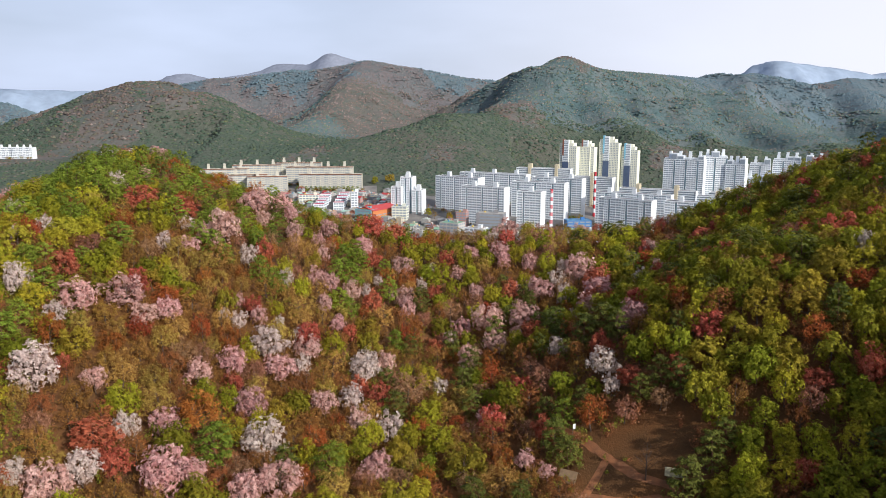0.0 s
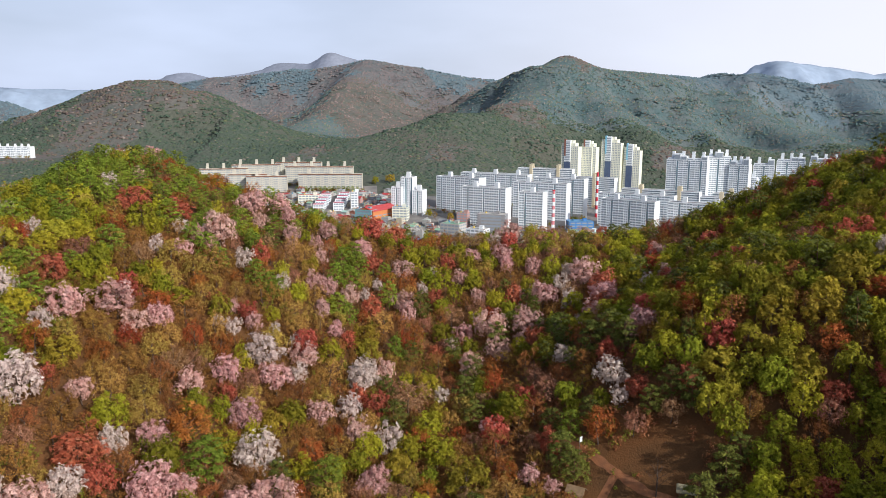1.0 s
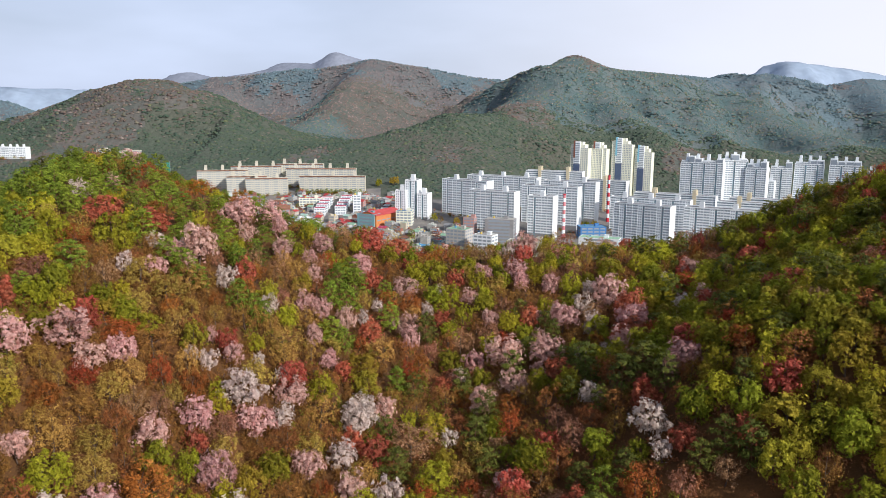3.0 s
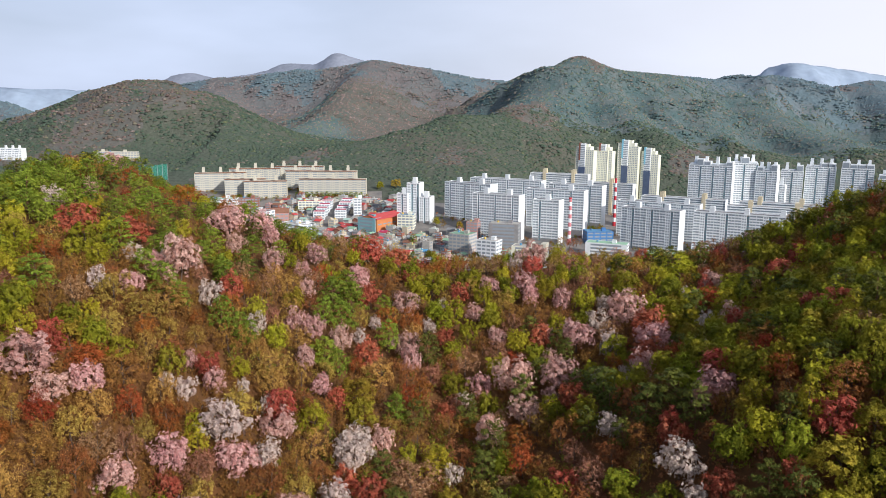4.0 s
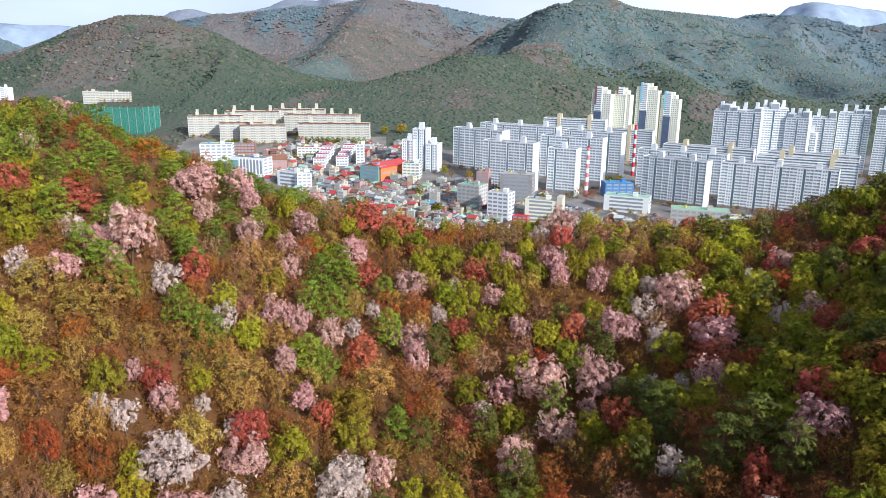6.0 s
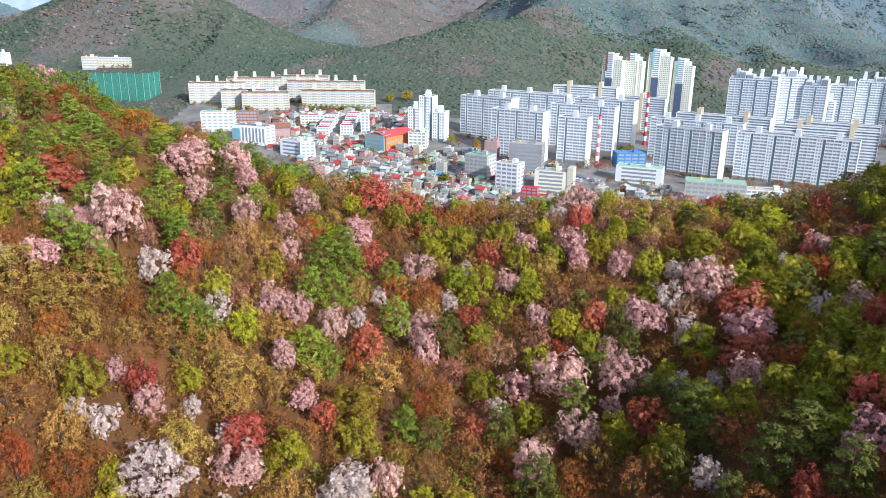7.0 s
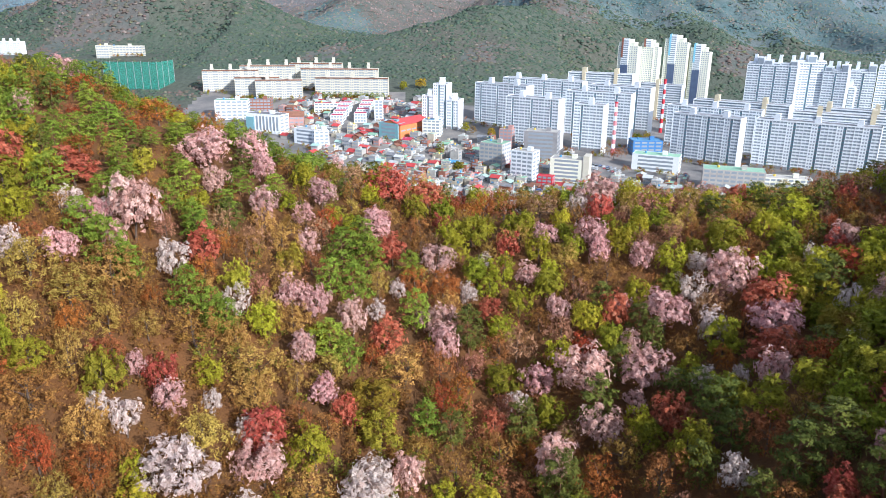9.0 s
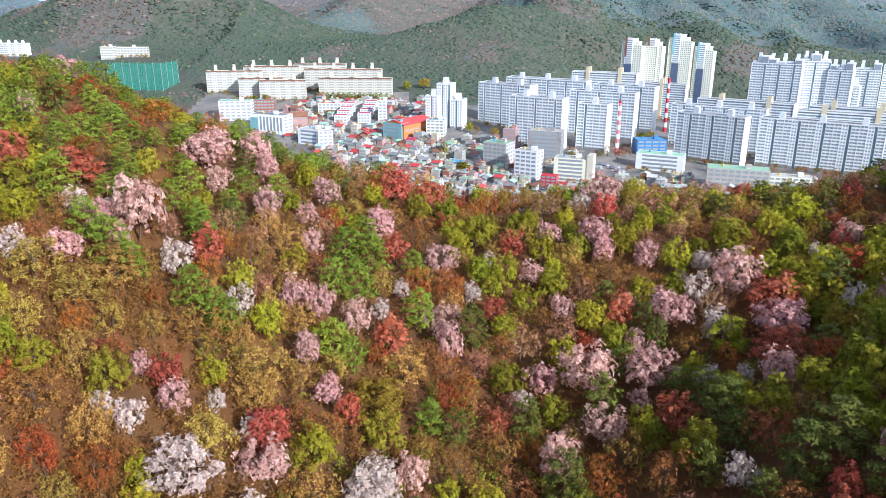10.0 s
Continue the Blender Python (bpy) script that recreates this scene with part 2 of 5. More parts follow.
PINKWALL = surface("pink_brick", (0.5, 0.3, 0.27), (0.42, 0.24, 0.22), 0.8, 0.2, 2)
BRICK = surface("red_brick", (0.32, 0.14, 0.1), (0.25, 0.11, 0.08), 0.85, 0.2, 2, shift=0.2)
REDROOF = surface("red_sheet_roof", (0.5, 0.07, 0.07), (0.4, 0.06, 0.06), 0.6, 0.3, 2, shift=0.2)
CRIMSON = surface("crimson_roof", (0.5, 0.06, 0.12), (0.4, 0.05, 0.1), 0.6, 0.3, 2)
BLUEROOF = surface("blue_sheet_roof", (0.1, 0.3, 0.5), (0.08, 0.22, 0.4), 0.55, 0.3, 2, shift=0.25)
GREENROOF = surface("green_roof_coat", (0.22, 0.42, 0.28), (0.3, 0.45, 0.34), 0.7, 0.3, 2, shift=0.25)
GREYROOF = surface("grey_roof", (0.26, 0.27, 0.28), (0.18, 0.18, 0.2), 0.8, 0.3, 2, shift=0.3)
BROWNROOF = surface("brown_tile_roof", (0.25, 0.12, 0.08), (0.18, 0.09, 0.06), 0.8, 0.3, 2, shift=0.25)
YELLOW = surface("yellow_paint", (0.75, 0.55, 0.12), (0.66, 0.48, 0.1), 0.7, 0.2, 2)
BLUEWALL = surface("blue_panel", (0.07, 0.22, 0.5), (0.06, 0.18, 0.42), 0.6, 0.2, 2)
PALE_RED = surface("faded_red_band", (0.6, 0.22, 0.25), (0.55, 0.2, 0.22), 0.7, 0.2, 2)
RED = surface("red_band", (0.55, 0.04, 0.06), (0.48, 0.035, 0.05), 0.6, 0.2, 2)
WOOD = surface("weathered_wood", (0.27, 0.18, 0.1), (0.18, 0.12, 0.07), 0.85, 0.8, 6)
THATCH = surface("pale_roof_felt", (0.3, 0.27, 0.17), (0.22, 0.2, 0.13), 0.85, 0.6, 4)
METAL = surface("galvanised_steel", (0.45, 0.46, 0.47), (0.36, 0.37, 0.38), 0.45, 0.5, 4, metal=0.7)
RUBBER = surface("tyre_rubber", (0.03, 0.03, 0.03), (0.02, 0.02, 0.02), 0.9, 1, 5)
GLASS, _n, _l, _b = principled("window_glass", 0.12)
_b.inputs["Base Color"].default_value = (0.28, 0.33, 0.38, 1)
_b.inputs["Specular IOR Level"].default_value = 0.6
NET, _n, _l, _b = principled("green_net", 0.8)
_b.inputs["Base Color"].default_value = (0.05, 0.26, 0.2, 1)
_t = _n.new("ShaderNodeBsdfTransparent")
_s = _n.new("ShaderNodeMixShader")
_s.inputs[0].default_value = 0.62
_l.new(_t.outputs[0], _s.inputs[1])
_l.new(_b.outputs[0], _s.inputs[2])
_l.new(_s.outputs[0], _n["Material Output"].inputs["Surface"])


# ---- mesh building ----
class Geo:
    """Gathers faces of several materials for one mesh."""

    def __init__(self):
        self.v, self.f, self.m = [], [], []

    def poly(self, pts, mat=0):
        k = len(self.v)
        self.v += [tuple(p) for p in pts]
        self.f.append(tuple(range(k, k + len(pts))))
        self.m.append(mat)

    def box(self, x0, y0, z0, x1, y1, z1, mat=0):
        k = len(self.v)
        self.v += [(x, y, z) for z in (z0, z1) for x, y in ((x0, y0), (x1, y0), (x1, y1), (x0, y1))]
        for q in ((0, 3, 2, 1), (4, 5, 6, 7), (0, 1, 5, 4), (1, 2, 6, 5), (2, 3, 7, 6), (3, 0, 4, 7)):
            self.f.append(tuple(k + i for i in q))
            self.m.append(mat)
        return self

    def tube(self, a, b, ra, rb, sides=6, mat=0, cap=False):
        a, b = Vector(a), Vector(b)
        d = (b - a).normalized()
        u = d.orthogonal().normalized()
        w = d.cross(u)
        k = len(self.v)
        for p, r in ((a, ra), (b, rb)):
            for i in range(sides):
                t = 2 * math.pi * i / sides
                self.v.append(tuple(p + r * (math.cos(t) * u + math.sin(t) * w)))
        for i in range(sides):
            j = (i + 1) % sides
            self.f.append((k + i, k + j, k + sides + j, k + sides + i))
            self.m.append(mat)
        if cap:
            self.f.append(tuple(k + sides + i for i in range(sides)))
            self.m.append(mat)
        return self

    def gable(self, x0, y0, x1, y1, z, rise, over=0.5, thick=0.2, mat=0, gable_mat=None):
        """A pitched roof with its ridge along x."""
        ym = (y0 + y1) / 2
        xa, xb, ya, yb = x0 - over, x1 + over, y0 - over, y1 + over
        drop = rise * over / (ym - y0)
        for s in (0, 1):
            e = ya if s == 0 else yb
            top = [(xa, e, z - drop), (xb, e, z - drop), (xb, ym, z + rise), (xa, ym, z + rise)]
            low = [(x, y, q - thick) for x, y, q in top]
            if s:
                top, low = top[::-1], low[::-1]
            self.poly(top, mat)
            self.poly(low[::-1], mat)
            for i in range(4):
                j = (i + 1) % 4
                self.poly([low[i], low[j], top[j], top[i]], mat)
        g = mat if gable_mat is None else gable_mat
        for x in (x0, x1):
            self.poly([(x, y0, z - thick), (x, y1, z - thick), (x, ym, z + rise - thick)], g)
        return self

    def mesh(self, name, mats, smooth=False):
        me = bpy.data.meshes.new(name)
        me.from_pydata(self.v, [], self.f)
        for m in mats:
            me.materials.append(m)
        me.polygons.foreach_set("material_index", self.m)
        if smooth:
            me.polygons.foreach_set("use_smooth", [True] * len(self.f))
        me.update()
        return me


def array_mesh(name, verts, faces, mats, index=None):
    """A mesh from numpy arrays, all faces with the same number of corners."""
    me = bpy.data.meshes.new(name)
    n = faces.shape[1]
    me.vertices.add(len(verts))
    me.vertices.foreach_set("co", verts.astype(np.float32).ravel())
    me.loops.add(faces.size)
    me.loops.foreach_set("vertex_index", faces.astype(np.int32).ravel())
    me.polygons.add(len(faces))
    me.polygons.foreach_set("loop_start", np.arange(0, faces.size, n, dtype=np.int32))
    for m in mats:
        me.materials.append(m)
    if index is not None:
        me.polygons.foreach_set("material_index", index.astype(np.int32))
    me.update(calc_edges=True)
    me.validate()
    return me


def thing(name, label, category, m=None, group="", kind=""):
    ob = new(name)
    ob.empty_display_size = 0.5
    if m is not None:
        ob.matrix_basis = m
    return tagged(ob, label, category, group, kind)


def part(name, me, parent, label="", m=None):
    ob = new(name, me)
    ob.parent = parent
    if m is not None:
        ob.matrix_basis = m
    if label:
        ob["label"] = label
    return ob


# ---- the lie of the land ----
def value_noise(x, y, seed):
    xi, yi = np.floor(x).astype(np.int64), np.floor(y).astype(np.int64)
    u, v = x - xi, y - yi
    u, v = u * u * (3 - 2 * u), v * v * (3 - 2 * v)

    def h(a, b):
        k = (a * 374761393 + b * 668265263 + seed * 974711) & 0x7FFFFFFF
        k = ((k ^ (k >> 13)) * 1274126177) & 0x7FFFFFFF
        return ((k ^ (k >> 16)) & 0xFFFF) / 65535.0
    return (h(xi, yi) * (1 - u) + h(xi + 1, yi) * u) * (1 - v) + (h(xi, yi + 1) * (1 - u) + h(xi + 1, yi + 1) * u) * v


def fractal(x, y, size, octaves=4, seed=1):
    s, a = 0.0, 1.0
    for o in range(octaves):
        s = s + a * (value_noise(x / size, y / size, seed + o) - 0.5)
        size, a = size / 2.03, a * 0.5
    return s


# Heights of the two wooded hills and the saddle between them, every 40 m: west to east, rows from y = 130 on.
HILL_X, HILL_Y, HILL_STEP = -200.0, 130.0, 40.0
HILLS = np.array([
    (90, 74, 59, 44, 35, 28, 23, 31, 54, 84, 116),
    (93, 83, 70, 52, 40, 30, 28, 41, 71, 96, 122),
    (95, 90, 82, 62, 42, 30, 48, 82, 96, 107, 125),
    (94, 96, 92, 75, 52, 33, 54, 83, 94, 108, 127),
    (88, 99, 100, 81, 64, 44, 51, 62, 82, 105, 126),
    (84, 115, 108, 85, 72, 67, 70, 66, 83, 108, 122),
    (93, 130, 109, 99, 80, 73, 84, 74, 85, 101, 111),
    (70, 79, 71, 69, 56, 48, 54, 53, 58, 65, 75),
    (35, 32, 25, 22, 20, 20, 21, 23, 27, 33, 38),
], dtype=float)


def smooth_step(a, b, t):
    t = np.clip((t - a) / (b - a), 0, 1)
    return t * t * (3 - 2 * t)


def spline_weights(u):
    return ((1 - u) ** 3 / 6, (4 - 6 * u ** 2 + 3 * u ** 3) / 6, (1 + 3 * u + 3 * u ** 2 - 3 * u ** 3) / 6, u ** 3 / 6)


def hill_height(x, y):
    ny, nx = HILLS.shape
    a = np.clip((x - HILL_X) / HILL_STEP, 0, nx - 1 - 1e-6)
    b = np.clip((y - HILL_Y) / HILL_STEP, 0, ny - 1 - 1e-6)
    i, j = a.astype(int), b.astype(int)
    wu, wv = spline_weights(a - i), spline_weights(b - j)
    s = 0.0
    for p in range(4):
        for q in range(4):
            s = s + wu[p] * wv[q] * HILLS[np.clip(j + q - 1, 0, ny - 1), np.clip(i + p - 1, 0, nx - 1)]
    s = s - 0.2 * np.maximum(0, -200 - x) - 0.1 * np.maximum(0, x - 260)
    s = s + 26 * np.exp(-((x - 205) / 55) ** 2 - ((y - 80) / 70) ** 2)      # a spur added out of view, to throw shade into the hollow
    return np.maximum(s, 5)


def town_height(x, y):
    return 0.5 + 0.145 * np.clip(y - 735, 0, 450) / (1 + np.exp((x - 120) / 40))


# Crests of the mountains behind the town: x, y, height.
RIDGES = [
    [(-1213, 1700, 121), (-990, 1650, 109), (-795, 1600, 167), (-686, 1550, 190), (-597, 1500, 202), (-526, 1450, 186), (-462, 1400, 159), (-396, 1350, 125), (-343, 1300, 93)],
    [(-597, 1500, 202), (-610, 1380, 150), (-640, 1280, 100)],
    [(-1578, 2300, 193), (-1311, 2200, 179), (-1136, 2100, 133)],
    [(-935, 2500, 231), (-733, 2400, 252), (-575, 2350, 264), (-388, 2300, 278), (-227, 2250, 296), (-75, 2250, 280), (78, 2250, 250), (198, 2250, 217)],
    [(-227, 2250, 296), (-257, 1950, 214), (-272, 1750, 154), (-350, 1500, 86)],
    [(-733, 2400, 252), (-640, 2100, 190), (-560, 1800, 120)],
    [(-1361, 3500, 292), (-1199, 3500, 330), (-1069, 3500, 305), (-855, 3500, 341), (-735, 3500, 376), (-612, 3400, 365), (-508, 3400, 414), (-368, 3400, 377), (-100, 3300, 280)],
    [(142, 1950, 211), (224, 1900, 242), (300, 1850, 276), (395, 1900, 256), (507, 2000, 254), (676, 2100, 247), (758, 2200, 243), (817, 2250, 262), (948, 2300, 261)],
    [(948, 2300, 261), (1155, 2400, 234), (1299, 2400, 252), (1425, 2400, 256), (1753, 2400, 249)],
    [(300, 1850, 276), (183, 1650, 184), (86, 1480, 144), (6, 1400, 145), (-65, 1330, 120), (-140, 1270, 102), (-250, 1230, 87), (-364, 1230, 67)],
    [(300, 1850, 276), (346, 1650, 171), (397, 1500, 112), (492, 1400, 61)],
    [(758, 2200, 243), (746, 1900, 155), (804, 1650, 97), (904, 1500, 70)],
    [(1299, 2400, 252), (1200, 2050, 160), (1180, 1750, 90)],
]
FAR_RIDGES = [
    [(1561, 3784, 340), (1713, 3784, 405), (1901, 3784, 385), (2161, 3784, 345), (2472, 3696, 372)],
    [(-2680, 3520, 264), (-2248, 3696, 270), (-1991, 3784, 265), (-1734, 3784, 257), (-1390, 3784, 238)],
]


def ridge_height(x, y, base, ridges):
    """Slopes falling away from each crest, blended where they meet."""
    total = np.zeros_like(x)
    rough = fractal(x, y, 210, 5, 11)
    fold = np.abs(fractal(x, y, 330, 3, 31))
    for line in ridges:
        best = np.zeros_like(x)
        for (ax, ay, az), (bx, by, bz) in zip(line, line[1:]):
            dx, dy = bx - ax, by - ay
            t = np.clip(((x - ax) * dx + (y - ay) * dy) / (dx * dx + dy * dy), 0, 1)
            d = np.hypot(x - ax - t * dx, y - ay - t * dy)
            d = np.hypot(d, 45.0) - 45.0                 # rounded crests
            top = np.maximum(az + t * (bz - az) - 7 - base, 1)
            w = 0.85 * top + 40
            k = np.minimum(1, d / (0.6 * w))
            best = np.maximum(best, top * np.exp(-(d / w) ** 1.25) * (1 + k * (0.6 * rough - 0.85 * fold + 0.18)))
        total = total + np.expm1(np.minimum(best / 9.0, 60))
    return base + 9.0 * np.log1p(total)


def land(x, y):
    x, y = np.asarray(x, float), np.asarray(y, float)
    town = town_height(x, y)
    far = ridge_height(x, y, town, RIDGES + FAR_RIDGES)
    near_edge = np.where(x < -400, 1230.0, np.where(x < 120, 1060.0, 1240.0))
    far = town + (far - town) * smooth_step(0, 170, y - near_edge)
    bumps = 1.6 * fractal(x, y, 28, 3, 3)
    near = hill_height(x, y) + bumps
    w = smooth_step(425, 530, y)
    return near * (1 - w) + far * w


def ground_z(x, y):
    x, y = np.array([float(x)]), np.array([float(y)])
    return float((hill_height(x, y) + 1.6 * fractal(x, y, 28, 3, 3) if y[0] <= 425 else land(x, y))[0])


def in_town(x, y):
    """Where houses and streets stand."""
    edge = 545 + 25 * np.sin(x / 60.0)
    back = np.where(x < -90, 1010, np.where(x < 120, 960, 1200))
    return (y > edge) & (y < back) & (x > -330) & (x < 620)


# Stands of bare brown wood on the mountains: x, y, half-width, strength.
STANDS = [(-560, 1400, 130, 0.26), (-650, 1540, 150, 0.33), (-470, 1370, 70, 0.25), (-201, 1181, 60, 0.6), (-420, 2280, 420, 0.5), (-60, 2200, 200, 0.45), (-240, 1850, 150, 0.4), (160, 1480, 75, 0.6),
          (433, 1382, 70, 0.6), (180, 1640, 70, 0.3), (300, 1850, 110, 0.25), (620, 2050, 160, 0.2), (-640, 1250, 80, 0.3), (1000, 2250, 200, 0.15)]


def brown_stand(x, y):
    """Above 0 where the mountain woods are bare and brown."""
    v = -0.38 - 0.2 * smooth_step(150, 500, x) * smooth_step(900, 1300, y) + 0.95 * fractal(x, y, 170, 6, 61)
    for a, b, r, s in STANDS:
        v = v + s * np.exp(-((x - a) ** 2 + ((y - b) * 0.8) ** 2) / (r * r))
    return v


def build_ground():
    wedge = np.radians(np.linspace(-43, 43, 320))
    rest = np.radians(np.linspace(43, 317, 90))[1:-1]
    ang = np.concatenate([wedge, rest])
    r = np.concatenate([[0.2, 20, 60], 100 * (4700 / 100) ** (np.arange(268) / 267.0)])
    A, R = np.meshgrid(ang, r)
    x, y = (R * np.sin(A)).ravel(), (R * np.cos(A)).ravel() + 10.0
    z = land(x, y)
    z = np.where(R.ravel() > 4600, z - 60, z)
    n = len(ang)
    i = np.arange(n)
    j = np.arange(270)
    I, J = np.meshgrid(i, j)
    I2 = (I + 1) % n
    f = np.stack([J * n + I, J * n + I2, (J + 1) * n + I2, (J + 1) * n + I], -1).reshape(-1, 4)[:, ::-1]
    v = np.stack([x, y, z], -1)
    c = v[f].mean(1)
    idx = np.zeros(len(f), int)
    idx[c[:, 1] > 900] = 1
    # belts by distance, the farther ones with more haze in their colour
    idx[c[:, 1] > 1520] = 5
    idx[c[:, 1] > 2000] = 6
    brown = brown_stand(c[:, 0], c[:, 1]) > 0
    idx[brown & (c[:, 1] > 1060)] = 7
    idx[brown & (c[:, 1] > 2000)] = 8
    idx[in_town(c[:, 0], c[:, 1])] = 2
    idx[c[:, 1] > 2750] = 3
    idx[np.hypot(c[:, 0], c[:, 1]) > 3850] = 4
    me = array_mesh("ground", v, f, [FLOOR, MOUNTAIN, ASPHALT, HAZED_RANGE, HAZED_RIDGE, HAZED_SLOPE, HAZED_HIGH_SLOPE, BROWN_SLOPE, HAZED_HIGH_BROWN], idx)
    me.polygons.foreach_set("use_smooth", [True] * len(me.polygons))
    ob = tagged(new("ground", me), "wooded hills, town floor and mountain slopes in one sheet", "ground", kind="structure")
    return ob


build_ground()


# ---- trees ----
def leaves(rng, centres, radii, count, size, up=0.25, squash=1.0, aspect=1.0, jitter=0.65, heart=None):
    """Small leaf sprays round clump centres; arrays of corners, three to a spray."""
    n = len(centres) * count
    c, r = np.repeat(centres, count, 0), np.repeat(radii, count)[:, None]
    d = rng.normal(size=(n, 3))
    d[:, 2] += up * 2
    d /= np.linalg.norm(d, axis=1)[:, None]
    p = c + d * r * rng.uniform(0.4, 1.15, (n, 1)) * np.array([1, 1, squash])
    nrm = d + jitter * rng.normal(size=(n, 3))
    if heart is not None:                                # sprays turn outwards from the heart of the crown
        out = p - np.array(heart)
        nrm = 0.7 * nrm + 0.6 * out / np.linalg.norm(out, axis=1)[:, None]
    nrm /= np.linalg.norm(nrm, axis=1)[:, None]
    a = np.cross(nrm, rng.normal(size=(n, 3)))
    a /= np.linalg.norm(a, axis=1)[:, None]
    b = np.cross(nrm, a)
    s = size * rng.uniform(0.55, 1.35, (n, 1))
    q = np.stack([p - a * s * 0.6 - b * s * 0.4 * aspect, p + a * s * 0.65 - b * s * 0.3 * aspect, p + a * s * rng.uniform(-0.4, 0.4, (n, 1)) + b * s * 0.75 * aspect], 1)
    return q.reshape(-1, 3)


def twigs(rng, centres, radii, count, width):
    """Thin upright twigs fanning out of clump centres, three corners each."""
    n = len(centres) * count
    c, r = np.repeat(centres, count, 0), np.repeat(radii, count)[:, None]
    d = rng.normal(size=(n, 3))
    d[:, 2] = np.abs(d[:, 2]) + 0.4
    d /= np.linalg.norm(d, axis=1)[:, None]
    a = c - d * r * 0.3
    b = c + d * r * rng.uniform(0.7, 1.35, (n, 1))
    s = np.cross(d, rng.normal(size=(n, 3)))
    s /= np.linalg.norm(s, axis=1)[:, None]
    return np.stack([a - s * width, a + s * width, b], 1).reshape(-1, 3)


# crown half-width 4 m: height of its middle, half-height, clumps, clump radius, leaves a clump, leaf size, twigs a clump, twig width
SHAPES = {
    "white_cherry": (4.3, 3.8, 26, 1.3, 36, 0.52, 4, 0.05),
    "pink_cherry": (4.3, 3.8, 26, 1.3, 36, 0.52, 4, 0.05),
    "rose_maple": (4.2, 3.8, 26, 1.3, 36, 0.52, 5, 0.05),
    "russet_tree": (4.2, 3.8, 26, 1.3, 30, 0.5, 8, 0.05),
    "mauve_tree": (4.2, 3.8, 28, 1.25, 24, 0.46, 12, 0.06),
    "yellow_tree": (4.3, 4.0, 24, 1.4, 36, 0.6, 3, 0.05),
    "spring_tree": (4.3, 3.9, 24, 1.4, 34, 0.55, 3, 0.05),
    "dark_pine": (5.7, 4.2, 22, 1.35, 38, 0.68, 0, 0.05),
    "green_tree": (4.3, 4.0, 22, 1.5, 38, 0.66, 2, 0.05),
    "tan_oak": (4.3, 4.0, 28, 1.3, 28, 0.48, 12, 0.06),
    "bare_oak": (4.3, 4.0, 28, 1.3, 18, 0.44, 20, 0.06),
    "pine": (5.5, 3.8, 26, 1.35, 38, 0.6, 0, 0.05),
}


def tree_meshes(kind, seed, near):
    rng = np.random.default_rng(seed)
    mid, half, k, cr, n, size, tw, tww = SHAPES[kind]
    n, size, tw = ((int(n * 0.62), size * 1.5, tw // 2), (int(n * 0.85), size * 1.3, tw), (int(n * 1.15), size * 1.15, int(tw * 1.3)))[near]
    if "pine" in kind:
        z = np.linspace(-0.9, 1.0, k)
        t = np.arange(k) * 2.4 + rng.uniform(0, 6)
        w = 3.1 * np.sqrt(np.clip(1.02 - ((z + 0.35) / 1.4) ** 2, 0.03, 1)) * rng.uniform(0.5, 1.0, k)
        cen = np.stack([w * np.cos(t), w * np.sin(t), mid + half * z], -1)
        rad = cr * rng.uniform(0.8, 1.25, k) * (1.15 - 0.35 * (z + 1) / 2)
        q = leaves(rng, cen, rad, n, size, 0.5, 0.5, 0.5, 0.6, heart=(0, 0, mid - 0.7 * half))
    else:
        i = np.arange(k) + 0.5
        z = 1 - 1.75 * i / k
        t = i * 2.39996 + rng.uniform(0, 6)
        w = np.sqrt(np.clip(1 - z * z, 0, 1))
        out = rng.uniform(0.5, 1.0, k)
        lop = 1 + 0.25 * np.cos(t + rng.uniform(0, 6))
        cen = np.stack([4 * w * out * np.cos(t) * lop, 4 * w * out * np.sin(t) * lop, mid + half * z * out], -1)
        rad = cr * rng.uniform(0.55, 1.4, k)
        keep = rng.random(k) > 0.1
        cen, rad = cen[keep], rad[keep]
        q = leaves(rng, cen, rad, n, size, heart=(0, 0, mid - 0.45 * half))
        if tw:
            q = np.vstack([q, twigs(rng, cen, rad, tw, tww)])
    fit = 4.0 / np.percentile(np.abs(q[:, :2]), 97)
    q[:, :2] *= fit
    cen[:, :2] *= fit
    crown = array_mesh("crown", q, np.arange(len(q)).reshape(-1, 3), [LEAF[kind]])
    g = Geo()
    lean = rng.uniform(-0.4, 0.4, 2)
    fork = Vector((lean[0], lean[1], mid * 0.5))
    g.tube((0, 0, -1.5), (0, 0, 0.2), 0.32, 0.24, 5)
    g.tube((0, 0, 0.2), fork, 0.24, 0.18, 5)
    top = Vector((lean[0] * 1.5, lean[1] * 1.5, mid + half * (0.8 if "pine" in kind else 0.35)))
    g.tube(fork, top, 0.18, 0.06, 4)
    for c in cen[:: 4]:
        s = fork.lerp(top, min(0.9, max(0.0, (c[2] - mid * 0.55) / (half * 2))))
        g.tube(s, Vector(c), 0.09, 0.025, 3)
    trunk = g.mesh("trunk", [PINE_BARK if "pine" in kind else BARK], True)
    return trunk, crown


